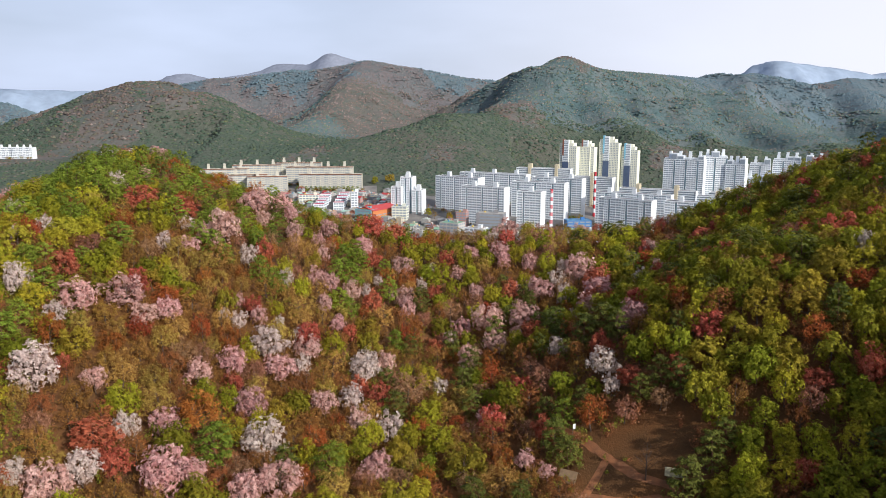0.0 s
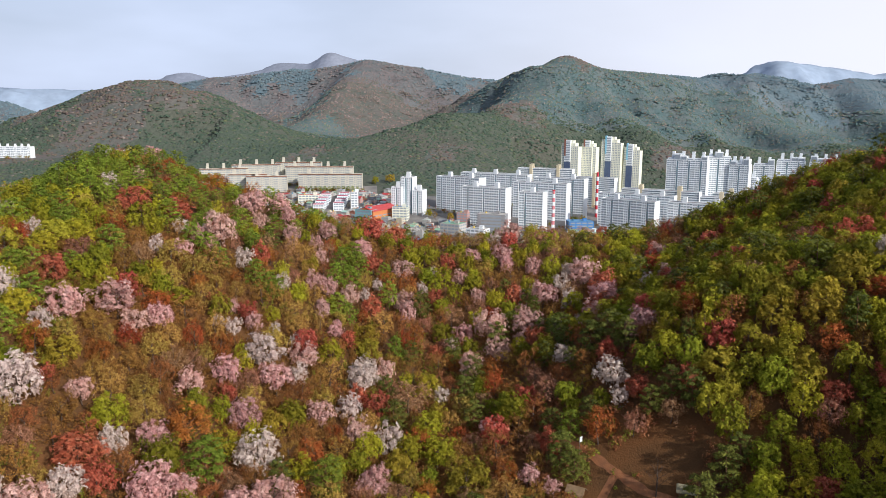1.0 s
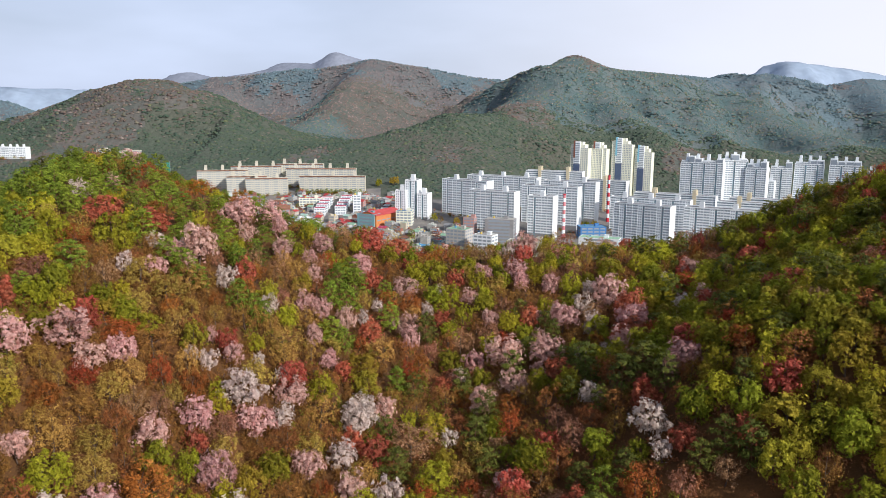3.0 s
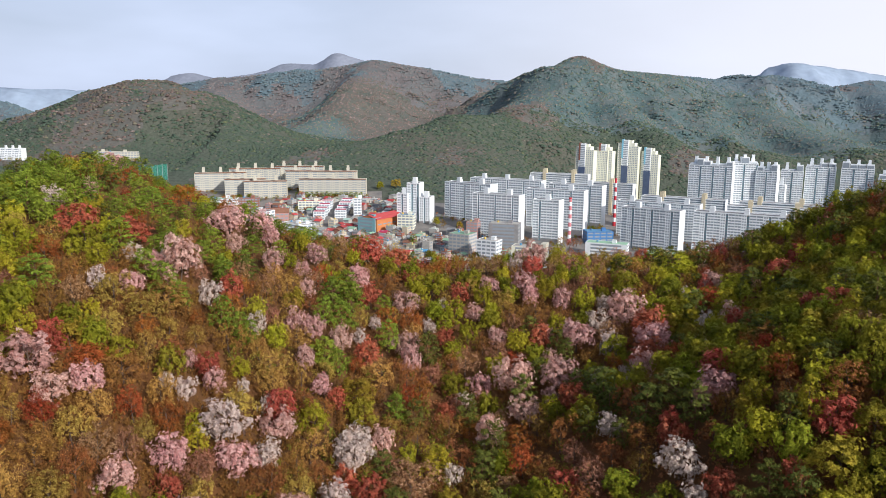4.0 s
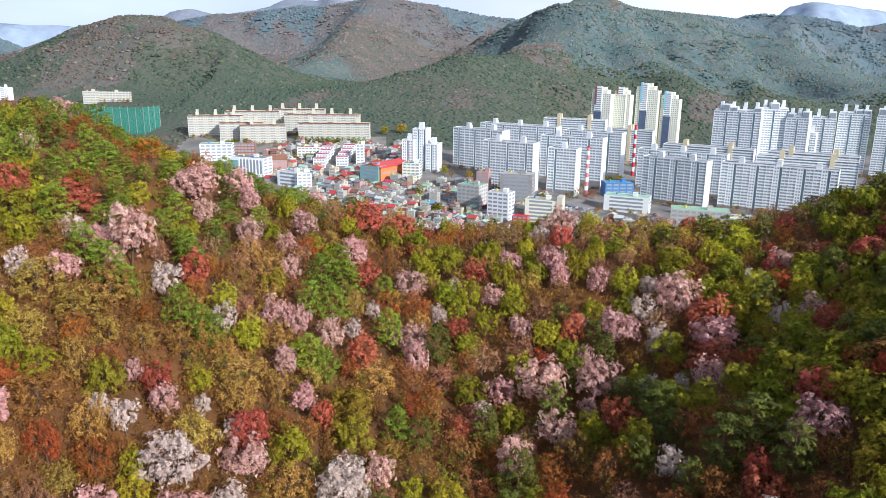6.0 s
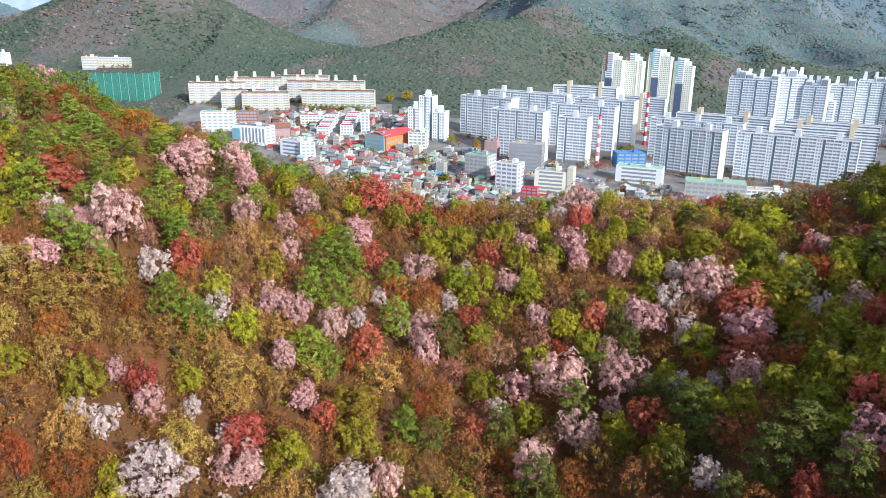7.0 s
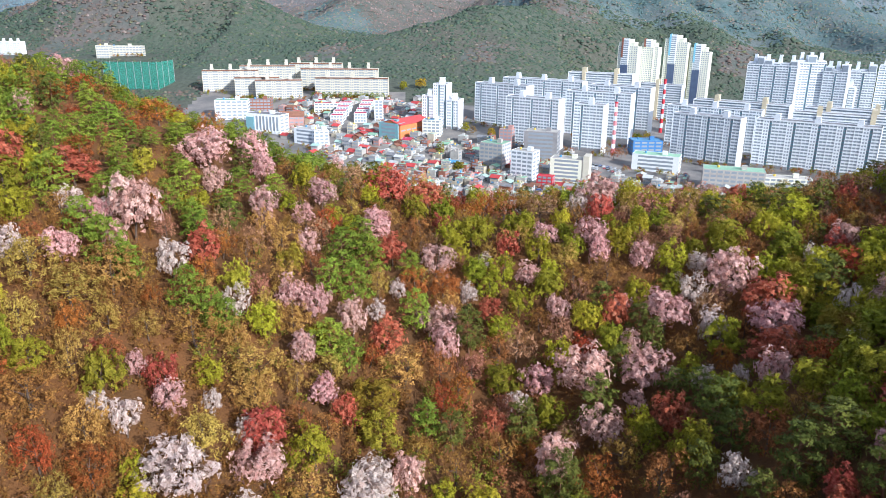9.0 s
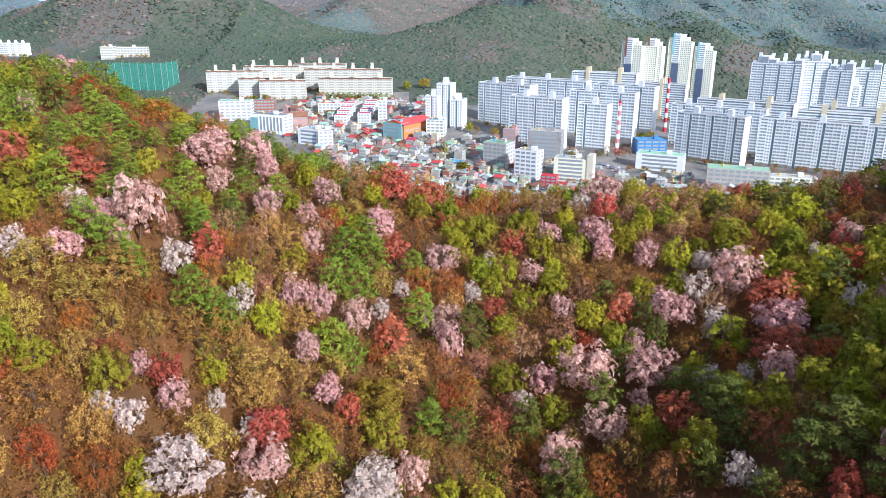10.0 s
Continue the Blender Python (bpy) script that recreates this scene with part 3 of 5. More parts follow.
TREE_WORDS = {
    "white_cherry": ("cherry_tree", "wild cherry tree in full white blossom", "cherry tree"),
    "pink_cherry": ("cherry_tree", "wild cherry tree in pale pink blossom", "cherry tree"),
    "rose_maple": ("maple_tree", "spreading tree with fresh crimson red leaves", "tree"),
    "russet_tree": ("russet_tree", "broad tree with young orange-brown leaves", "tree"),
    "mauve_tree": ("budding_tree", "twiggy tree with mauve-brown opening buds", "tree"),
    "yellow_tree": ("yellow_tree", "broadleaf tree with yellow-green spring leaves", "tree"),
    "green_tree": ("green_tree", "broadleaf tree with fresh green spring leaves", "tree"),
    "spring_tree": ("spring_tree", "broadleaf tree in bright lime-green new leaf", "tree"),
    "dark_pine": ("pine_tree", "tall deep green pine with layered boughs", "pine tree"),
    "tan_oak": ("oak_tree", "round oak tree with tan opening buds", "oak tree"),
    "bare_oak": ("bare_tree", "nearly bare oak with brown twigs and buds", "oak tree"),
    "pine": ("pine_tree", "dark green pine with flat tufted boughs", "pine tree"),
}
VARIANTS = 5
templates = {}
tree_rng = random.Random(5)


def plant(kind, x, y, width, tall=1.0, sink=0.2):
    """One tree with a crown of that width, standing on the ground; wide trees are squatter."""
    s = width / 8.0
    tall = tall * min(1.25, max(1.05 if "cherry" in kind else 0.85, 7.0 / (5.6 * s)))
    m = Matrix.Translation((x, y, ground_z(x, y) - sink)) @ pose(0, 0, 0, tree_rng.uniform(-4, 4), tree_rng.uniform(-4, 4), tree_rng.uniform(0, 360)) @ Matrix.Diagonal((s, s, s * tall, 1))
    key = (kind, tree_rng.randrange(VARIANTS), 2 if y < 205 or width > 13 else 1 if y < 262 or "cherry" in kind else 0)
    if key in templates:
        first = templates[key]
        return copy_thing(first, m @ Matrix.Diagonal((1 / first.scale.x, 1 / first.scale.y, 1 / first.scale.z, 1)))
    trunk, crown = tree_meshes(kind, sorted(SHAPES).index(kind) * 10 + key[1], key[2])
    name, label, cat = TREE_WORDS[kind]
    ob = thing(name, label, cat, None, cat + "s on the hillside")
    part("trunk", trunk, ob)
    part("crown", crown, ob)
    ob.matrix_basis = m
    templates[key] = ob
    return ob




# Trees that stand out by their colour: x, y, width of the crown.
FAR_WHITE_CHERRYS = [(25, 357, 6.6), (-5, 327, 4.6), (54, 324, 6.0), (84, 320, 7.1), (48, 319, 3.7), (-9, 312, 5.2), (50, 311, 6.9), (-138, 310, 7.7), (-28, 307, 4.8), (-32, 296, 4.8), (51, 296, 7.9), (-95, 294, 5.1), (82, 294, 6.2), (-102, 290, 5.5), (-77, 282, 7.9), (3, 280, 5.3), (-166, 280, 7.0), (-62, 278, 5.8), (44, 278, 5.1), (51, 275, 4.3), (73, 272, 5.1), (-103, 266, 5.9), (-142, 258, 6.5), (-58, 251, 3.9), (-148, 249, 5.1), (-27, 247, 9.6), (-51, 247, 4.7), (-1, 244, 6.0), (40, 243, 5.9), (-28, 240, 10.9), (-74, 239, 4.6), (-69, 238, 6.1)]
MIDDLE_WHITE_CHERRYS = [(-58, 232, 11.5), (-47, 230, 6.4), (-30, 225, 7.4), (50, 217, 9.5), (127, 216, 6.1), (-128, 213, 8.1), (-16, 212, 9.1), (51, 208, 5.8), (-114, 206, 6.3), (-49, 186, 11.7), (-106, 180, 12.6), (-81, 175, 6.4), (-84, 157, 8.4), (-96, 150, 6.0)]
FAR_PINK_CHERRYS = [(-56, 374, 5.4), (71, 372, 10.0), (33, 364, 13.0), (-140, 361, 9.4), (-77, 350, 9.6), (-72, 342, 7.6), (-54, 338, 8.1), (13, 338, 7.1), (27, 337, 9.7), (-86, 335, 13.9), (-37, 331, 9.9), (95, 328, 7.9), (39, 327, 7.4), (-133, 326, 5.6), (-56, 325, 6.1), (-81, 324, 6.6), (-19, 321, 9.8), (7, 320, 6.6), (-66, 318, 8.0), (60, 314, 13.0), (-53, 311, 6.3), (31, 310, 4.8), (14, 308, 6.6), (41, 303, 11.3), (-16, 297, 9.1), (31, 296, 5.4), (-15, 291, 7.2), (64, 290, 12.0), (-46, 288, 7.0), (-37, 288, 7.6), (87, 288, 7.3), (-96, 286, 6.4)]
MIDDLE_PINK_CHERRYS = [(-51, 286, 7.4), (8, 286, 7.4), (19, 284, 13.1), (33, 284, 11.2), (-90, 283, 5.4), (29, 276, 4.9), (-46, 273, 6.5), (-96, 271, 7.4), (55, 267, 7.3), (20, 267, 9.5), (-39, 265, 6.2), (9, 260, 8.5), (-20, 252, 7.5), (-72, 251, 4.1), (-65, 246, 6.3), (-46, 241, 9.5), (60, 234, 5.6), (64, 234, 9.8), (-88, 226, 8.3), (-100, 224, 12.5), (-52, 222, 9.7), (14, 221, 6.2), (-93, 220, 8.8), (-65, 216, 8.8), (-37, 216, 8.1), (-111, 214, 10.9), (-26, 212, 8.1), (-72, 204, 8.3), (-56, 199, 8.8), (23, 195, 5.8), (29, 189, 4.7), (-94, 187, 6.1)]
NEAR_PINK_CHERRYS = [(-73, 180, 8.3), (-42, 170, 10.8), (-62, 169, 6.5), (-49, 165, 9.1), (-67, 162, 11.3), (-88, 148, 10.7)]
ROSE_MAPLES = [(78, 367, 8.3), (-23, 357, 10.6), (-36, 356, 13.1), (31, 351, 8.2), (2, 332, 7.6), (92, 324, 6.6), (-31, 321, 7.6), (112, 313, 11.3), (-108, 302, 11.8), (65, 301, 13.5), (175, 300, 8.8), (-123, 295, 12.4), (-73, 291, 8.3), (-29, 287, 8.9), (60, 280, 11.7), (144, 277, 7.8), (-3, 272, 5.3), (34, 266, 8.7), (-35, 261, 5.7), (-67, 251, 6.7), (-80, 251, 2.8), (-48, 247, 8.4), (52, 232, 5.4), (129, 232, 10.9), (51, 227, 7.7), (-104, 190, 4.0), (-114, 181, 4.4), (109, 176, 8.0), (-86, 167, 11.9), (-79, 162, 7.6)]
RUSSET_TREES = [(-92, 353, 9.3), (-106, 350, 11.3), (177, 342, 12.1), (96, 337, 5.6), (-49, 325, 7.7), (-16, 310, 9.0), (88, 308, 10.2), (-23, 307, 8.3), (-71, 285, 6.6), (-32, 281, 5.0), (-11, 279, 7.9), (-15, 273, 7.8), (-121, 272, 10.6), (65, 270, 7.9), (-77, 269, 4.3), (17, 253, 9.5), (-85, 252, 6.0), (-69, 226, 8.3), (-77, 225, 7.7), (-67, 187, 13.4)]
MAUVE_TREES = [(111, 356, 9.9), (-48, 356, 9.1), (48, 354, 12.5), (13, 354, 12.7), (49, 334, 8.3), (-73, 303, 7.2), (3, 296, 8.9), (-8, 287, 7.4), (-121, 246, 11.6), (118, 244, 10.3), (-12, 237, 13.7), (95, 177, 8.7), (-98, 166, 7.1)]
TAN_OAKS = [(-22, 315, 5.3), (-14, 304, 7.4), (-24, 279, 12.0), (-84, 268, 11.9), (-53, 261, 13.0), (-97, 261, 11.9), (-88, 259, 11.3), (-80, 257, 6.4), (-51, 255, 8.7), (-92, 248, 7.4), (-81, 244, 7.7), (-57, 241, 9.1), (7, 233, 9.6), (16, 186, 11.5)]
YELLOW_TREES = [(-26, 346, 7.9), (-97, 318, 6.3), (-29, 268, 10.5), (-27, 259, 9.2), (-134, 254, 12.0), (67, 253, 8.0), (-75, 243, 7.9), (-142, 240, 11.3), (93, 218, 8.7), (113, 209, 13.2), (92, 206, 9.2), (84, 203, 9.1), (103, 200, 10.2), (76, 200, 12.0), (7, 194, 12.9), (94, 187, 9.7)]
SPRING_TREES = [(89, 346, 11.4), (-60, 343, 7.9), (77, 341, 9.3), (34, 333, 7.6), (11, 331, 8.2), (0, 320, 8.3), (99, 318, 10.9), (35, 312, 7.0), (4, 310, 7.6), (21, 304, 9.4), (-169, 300, 14.0), (-1, 300, 7.3), (-144, 295, 11.5), (14, 293, 7.2), (42, 283, 5.8), (-43, 280, 5.9), (-13, 250, 5.2), (-38, 248, 9.3), (84, 232, 11.8), (-65, 231, 4.6), (-62, 225, 6.2), (-6, 222, 10.3), (80, 218, 8.7), (66, 212, 8.5), (-2, 208, 11.0), (87, 173, 6.0), (92, 169, 7.8), (100, 164, 7.6)]
GREEN_TREES = [(-9, 338, 10.2), (64, 335, 11.6), (79, 327, 10.9), (76, 307, 8.7), (26, 296, 8.5), (58, 258, 7.8), (35, 253, 9.5), (61, 250, 7.2), (61, 240, 5.9), (38, 213, 5.9), (60, 213, 8.6), (86, 190, 9.3), (74, 185, 8.5), (103, 185, 9.0)]
PINES = [(-83, 354, 7.4), (-39, 319, 9.2), (-26, 316, 5.9), (-43, 311, 9.0), (-36, 311, 9.0), (-38, 299, 8.5), (-44, 298, 7.1), (-23, 297, 7.5), (-41, 277, 8.1), (-88, 276, 9.5), (-36, 276, 6.3), (-83, 274, 6.9), (-70, 272, 7.8), (-64, 272, 7.2), (-62, 271, 6.4), (-18, 267, 6.9), (36, 205, 7.0), (-30, 183, 9.4), (-59, 177, 10.9)]
DARK_PINES = [(20, 275, 8.3), (-12, 266, 6.9), (42, 261, 7.8), (55, 241, 10.5), (48, 239, 9.2), (32, 198, 7.5)]
BARE_OAKS = [(1, 354, 10.8), (29, 321, 11.0), (-63, 294, 11.7), (-2, 294, 8.8), (-81, 275, 6.9), (-65, 263, 12.2), (-2, 262, 8.7), (23, 258, 8.9), (-11, 257, 8.5), (54, 251, 7.4), (47, 249, 8.6), (28, 248, 9.6), (-83, 234, 11.1), (-67, 232, 5.6), (15, 205, 14.2), (79, 186, 9.1)]
PLANTED = [("white_cherry", FAR_WHITE_CHERRYS), ("white_cherry", MIDDLE_WHITE_CHERRYS), ("pink_cherry", FAR_PINK_CHERRYS), ("pink_cherry", MIDDLE_PINK_CHERRYS), ("pink_cherry", NEAR_PINK_CHERRYS),
           ("rose_maple", ROSE_MAPLES), ("russet_tree", RUSSET_TREES), ("mauve_tree", MAUVE_TREES), ("tan_oak", TAN_OAKS), ("yellow_tree", YELLOW_TREES),
           ("spring_tree", SPRING_TREES), ("green_tree", GREEN_TREES), ("pine", PINES), ("dark_pine", DARK_PINES), ("bare_oak", BARE_OAKS)]
taken = []
for kind, spots in PLANTED:
    for x, y, w in spots:
        plant(kind, x, y, w, tree_rng.uniform(0.92, 1.1))
        taken.append((x, y, w * 0.56))

plant("pink_cherry", -88, 289, 11.5, 1.4)              # the tall cherry below the pines
taken.append((-88, 289, 7.0))

# the crest behind the western dome, pink with blossom
ridge_rng = random.Random(31)
for _ in range(60):
    y = ridge_rng.uniform(344, 398)
    x = ridge_rng.uniform(-0.625, -0.53) * y
    w = ridge_rng.uniform(8, 12)
    if all((x - a) ** 2 + (y - b) ** 2 > 30 for a, b, _ in taken):
        plant(ridge_rng.choices(("pink_cherry", "mauve_tree", "rose_maple", "pine"), (8, 3, 2, 2))[0], x, y, w)
        taken.append((x, y, w * 0.56))

# The rest of the wood: which kinds grow where.
MIX_SLOPE = (("bare_oak", 30), ("tan_oak", 24), ("mauve_tree", 8), ("russet_tree", 10), ("yellow_tree", 8), ("spring_tree", 10), ("pink_cherry", 2), ("rose_maple", 3), ("green_tree", 8), ("dark_pine", 4))
MIX_PINES = (("pine", 70), ("dark_pine", 14), ("spring_tree", 10), ("bare_oak", 8), ("green_tree", 8), ("russet_tree", 4), ("mauve_tree", 4))
MIX_EAST = (("green_tree", 34), ("spring_tree", 22), ("yellow_tree", 12), ("bare_oak", 11), ("dark_pine", 9), ("russet_tree", 4), ("rose_maple", 4), ("mauve_tree", 4))
MIX_SADDLE = (("bare_oak", 20), ("mauve_tree", 14), ("green_tree", 20), ("spring_tree", 20), ("russet_tree", 7), ("rose_maple", 3), ("dark_pine", 9), ("pink_cherry", 2), ("tan_oak", 8))
MIX_HOLLOW = (("bare_oak", 24), ("dark_pine", 28), ("green_tree", 12), ("mauve_tree", 18), ("pink_cherry", 4), ("rose_maple", 5), ("spring_tree", 4), ("russet_tree", 5))
LEFT_GREEN = (("spring_tree", 44), ("pine", 16), ("green_tree", 16), ("bare_oak", 10), ("tan_oak", 8), ("russet_tree", 3), ("rose_maple", 3))


def mixture(x, y):
    n = float(fractal(np.array([x]), np.array([y]), 45, 2, 21)[0])
    if x > 66 + 20 * n and y < 330:
        return MIX_EAST
    if y > 288 + 34 * n and x < -66 - 0.25 * (330 - y):
        return MIX_PINES
    if x < -104 + 30 * n:
        return LEFT_GREEN
    if y > 318 + 20 * n:
        return MIX_SADDLE
    if x > 5 + 20 * n:
        return MIX_HOLLOW
    return MIX_SLOPE


def in_clearing(x, y):
    return ((x - 52) / 20) ** 2 + ((y - 183) / 14) ** 2 < 1


KIND_LIMIT = 300
counts = {k: sum(len(s) for n, s in PLANTED if n == k) for k in SHAPES}
wood_rng = random.Random(11)
grid = {}
for x, y, r in taken:
    grid.setdefault((int(x // 10), int(y // 10)), []).append((x, y, r))


def room(x, y, r, gap=0.785):
    for i in (-1, 0, 1):
        for j in (-1, 0, 1):
            for a, b, c in grid.get((int(x // 10) + i, int(y // 10) + j), ()):
                if (a - x) ** 2 + (b - y) ** 2 < (gap * (r + c)) ** 2:
                    return False
    return True


spots = []
for _ in range(30000):
    y = wood_rng.uniform(138, 400)
    x = wood_rng.uniform(-0.63 * y - 14, 0.63 * y + 14)
    spots.append((x, y))
planted = 0
for x, y in spots:
    w = wood_rng.uniform(6.0, 10.0) * (1.0 if y < 330 else 0.85)
    mix = mixture(x, y)
    if abs(x) > 205 or in_clearing(x, y) or not room(x, y, w * 0.5, 0.6 if mix is MIX_EAST else 0.76):
        continue
    kind = wood_rng.choices([k for k, _ in mix], [v for _, v in mix])[0]
    if counts[kind] >= KIND_LIMIT:
        kind = min((k for k, v in mix if v >= 8), key=lambda k: counts[k])
        if counts[kind] >= KIND_LIMIT:
            continue
    counts[kind] += 1
    planted += 1
    grid.setdefault((int(x // 10), int(y // 10)), []).append((x, y, w * 0.5))
    low = 0.72 if -128 < x < -50 and y > 318 else 1.0             # wind-pruned along the western crest
    plant(kind, x, y, w * (0.9 if low < 1 else 1.0), low * wood_rng.uniform(0.8, 1.1))


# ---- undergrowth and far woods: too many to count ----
def build_thickets():
    """Brush and saplings between the trees, joined by colour."""
    rng = np.random.default_rng(3)
    n = 10000
    y = 134 + 271 * rng.random(n) ** 1.5
    x = rng.uniform(-1, 1, n) * (0.64 * y + 16)
    y[7500:] = rng.uniform(195, 285, n - 7500)              # thickest on the western slope
    x[7500:] = rng.uniform(-0.64 * y[7500:] - 10, 15)
    pick = fractal(x, y, 30, 2, 41) + rng.uniform(-0.25, 0.25, n) + np.where(x > 55, 0.22, 0) + np.where((y > 330) & (x < -60), 0.15, 0)
    bare = ((x - 52) / 20) ** 2 + ((y - 183) / 14) ** 2 < 1
    keep = ~bare | (rng.random(n) < 0.12)
    for name, low, high, words in (("brown", -9, 0.1, "brown leafless brush and saplings under the hillside trees"), ("green", 0.1, 0.3, "low green brush under the hillside trees"), ("russet", 0.3, 9, "russet brush under the hillside trees")):
        k = keep & (pick >= low) & (pick < high)
        px, py = x[k], y[k]
        pz = land(px, py)
        r = rng.uniform(0.8, 1.9, k.sum())
        low_c = np.stack([px, py, pz + r * 0.6], -1)
        parts = [leaves(rng, low_c, r, 18, 0.38, 0.5, 0.9), twigs(rng, low_c, r * 1.2, 8, 0.05)]
        tall = rng.random(k.sum()) < 0.4
        for lift in (2.4, 3.6):
            c = np.stack([px, py, pz + lift], -1)[tall] + rng.normal(size=(tall.sum(), 3)) * np.array([0.7, 0.7, 0.4])
            rr = rng.uniform(1.1, 2.0, len(c))
            parts += [leaves(rng, c, rr, 13, 0.36, 0.4), twigs(rng, c, rr * 1.2, 11, 0.05)]
        q = np.vstack(parts)
        me = array_mesh("undergrowth", q, np.arange(len(q)).reshape(-1, 3), [THICKET[name]])
        tagged(new(f"{name}_undergrowth", me), words, "undergrowth", kind="stuff")


build_thickets()


def build_back_wood():
    """The wood beside and behind the flight, past the trees that stand singly."""
    rng = np.random.default_rng(13)
    y = rng.uniform(-160, 520, 2600)
    x = rng.uniform(-330, 330, 2600)
    z = land(x, y)
    ok = ~((np.abs(x) < 0.63 * y + 16) & (y > 136) & (np.abs(x) < 207) & (y < 404)) & (y < 505)
    x, y, z = x[ok], y[ok], z[ok]
    pick = fractal(x, y, 40, 2, 51) + rng.uniform(-0.3, 0.3, len(x))
    for name, low, high in (("brown", -9, 0.02), ("green", 0.02, 0.25), ("russet", 0.25, 9)):
        k = (pick >= low) & (pick < high)
        c = np.stack([x[k], y[k], z[k] + 4.5], -1)
        c = np.concatenate([c + rng.normal(size=c.shape) * np.array([1.6, 1.6, 1.0]) for _ in range(4)])
        q = leaves(rng, c, rng.uniform(1.2, 2.0, len(c)), 7, 1.3, 0.4)
        me = array_mesh("wood", q, np.arange(len(q)).reshape(-1, 3), [THICKET[name]])
        tagged(new(f"{name}_wood", me), f"{name} spring wood covering the hill flanks", "woodland", kind="stuff")


build_back_wood()


def dome(rng, x, y, z, r, h):
    """Low uneven domes, one to a far tree crown."""
    n = len(x)
    k = 3
    ang = np.arange(k) * 2 * np.pi / k + rng.uniform(0, 6, (n, 1))
    rings = []
    for f, zf in ((1.15, -0.15), (0.8, 0.6)):
        rr = r[:, None] * f * rng.uniform(0.75, 1.25, (n, k))
        rings.append(np.stack([x[:, None] + rr * np.cos(ang), y[:, None] + rr * np.sin(ang), z[:, None] + h[:, None] * zf * rng.uniform(0.8, 1.2, (n, k))], -1))
    top = np.stack([x, y, z + h], -1)[:, None]
    v = np.concatenate(rings + [top], 1)
    f = []
    for i in range(k):
        j = (i + 1) % k
        f += [(i, j, k + j), (i, k + j, k + i), (k + i, k + j, 2 * k)]
    F = (np.array(f)[None] + (np.arange(n) * (2 * k + 1))[:, None, None]).reshape(-1, 3)
    return v.reshape(-1, 3), F


def tent(rng, x, y, z, r, h):
    """Pointed uneven crowns of the farthest trees, four faces each."""
    n = len(x)
    ang = np.arange(4) * np.pi / 2 + rng.uniform(0, 6, (n, 1))
    rr = r[:, None] * rng.uniform(0.7, 1.3, (n, 4))
    ring = np.stack([x[:, None] + rr * np.cos(ang), y[:, None] + rr * np.sin(ang), np.repeat((z - 0.3 * h)[:, None], 4, 1)], -1)
    v = np.concatenate([ring, np.stack([x + 0.2 * r, y, z + h], -1)[:, None]], 1)
    f = np.array([(k, (k + 1) % 4, 4) for k in range(4)])
    return v.reshape(-1, 3), (f[None] + (np.arange(n) * 5)[:, None, None]).reshape(-1, 3)


def build_far_woods():
    rng = np.random.default_rng(9)
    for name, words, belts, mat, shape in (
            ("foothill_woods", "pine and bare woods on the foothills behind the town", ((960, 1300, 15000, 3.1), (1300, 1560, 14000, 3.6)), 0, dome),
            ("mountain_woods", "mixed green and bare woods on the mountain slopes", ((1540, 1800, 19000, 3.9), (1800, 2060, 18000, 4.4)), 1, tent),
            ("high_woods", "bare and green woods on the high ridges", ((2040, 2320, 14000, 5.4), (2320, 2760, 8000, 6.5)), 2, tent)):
        xs, ys, rs = [], [], []
        for y0, y1, n, r in belts:
            y = rng.uniform(y0, y1, n)
            xs.append(rng.uniform(-1, 1, n) * (0.66 * y + 20))
            ys.append(y)
            rs.append(r * rng.uniform(0.6, 1.4, n))
        x, y, r = np.concatenate(xs), np.concatenate(ys), np.concatenate(rs)
        z = land(x, y)
        ok = ~in_town(x, y)
        ok &= ~((z - town_height(x, y) < 2.5) & (x > 60) & (y < 1300))
        for a, b, c, d in ((-480, 1005, -360, 1110), (-580, 1165, -470, 1240), (-780, 1180, -610, 1240), (-330, 900, -80, 1070), (180, 1160, 350, 1290)):
            ok &= ~((x > a) & (x < c) & (y > b) & (y < d))
        if mat == 0:
            ok &= (brown_stand(x, y) < 0.03) | (rng.random(len(x)) < 0.8)
        x, y, z, r = x[ok], y[ok], z[ok], r[ok]
        v, f = shape(rng, x, y, z - 0.15 * r, r, r * (rng.uniform(0.4, 0.8, len(x)) if mat == 0 else rng.uniform(0.3, 0.65, len(x))))
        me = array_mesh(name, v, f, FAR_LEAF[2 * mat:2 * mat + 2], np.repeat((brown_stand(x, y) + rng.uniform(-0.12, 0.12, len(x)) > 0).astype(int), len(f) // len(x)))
        me.polygons.foreach_set("use_smooth", [shape is dome] * len(me.polygons))
        tagged(new(name, me), words, "woodland", kind="stuff")


build_far_woods()


# ---- apartment blocks ----
bay_cache = {}
BAY_MATS = {"white": WHITE, "cream": CREAM, "ivory": IVORY}


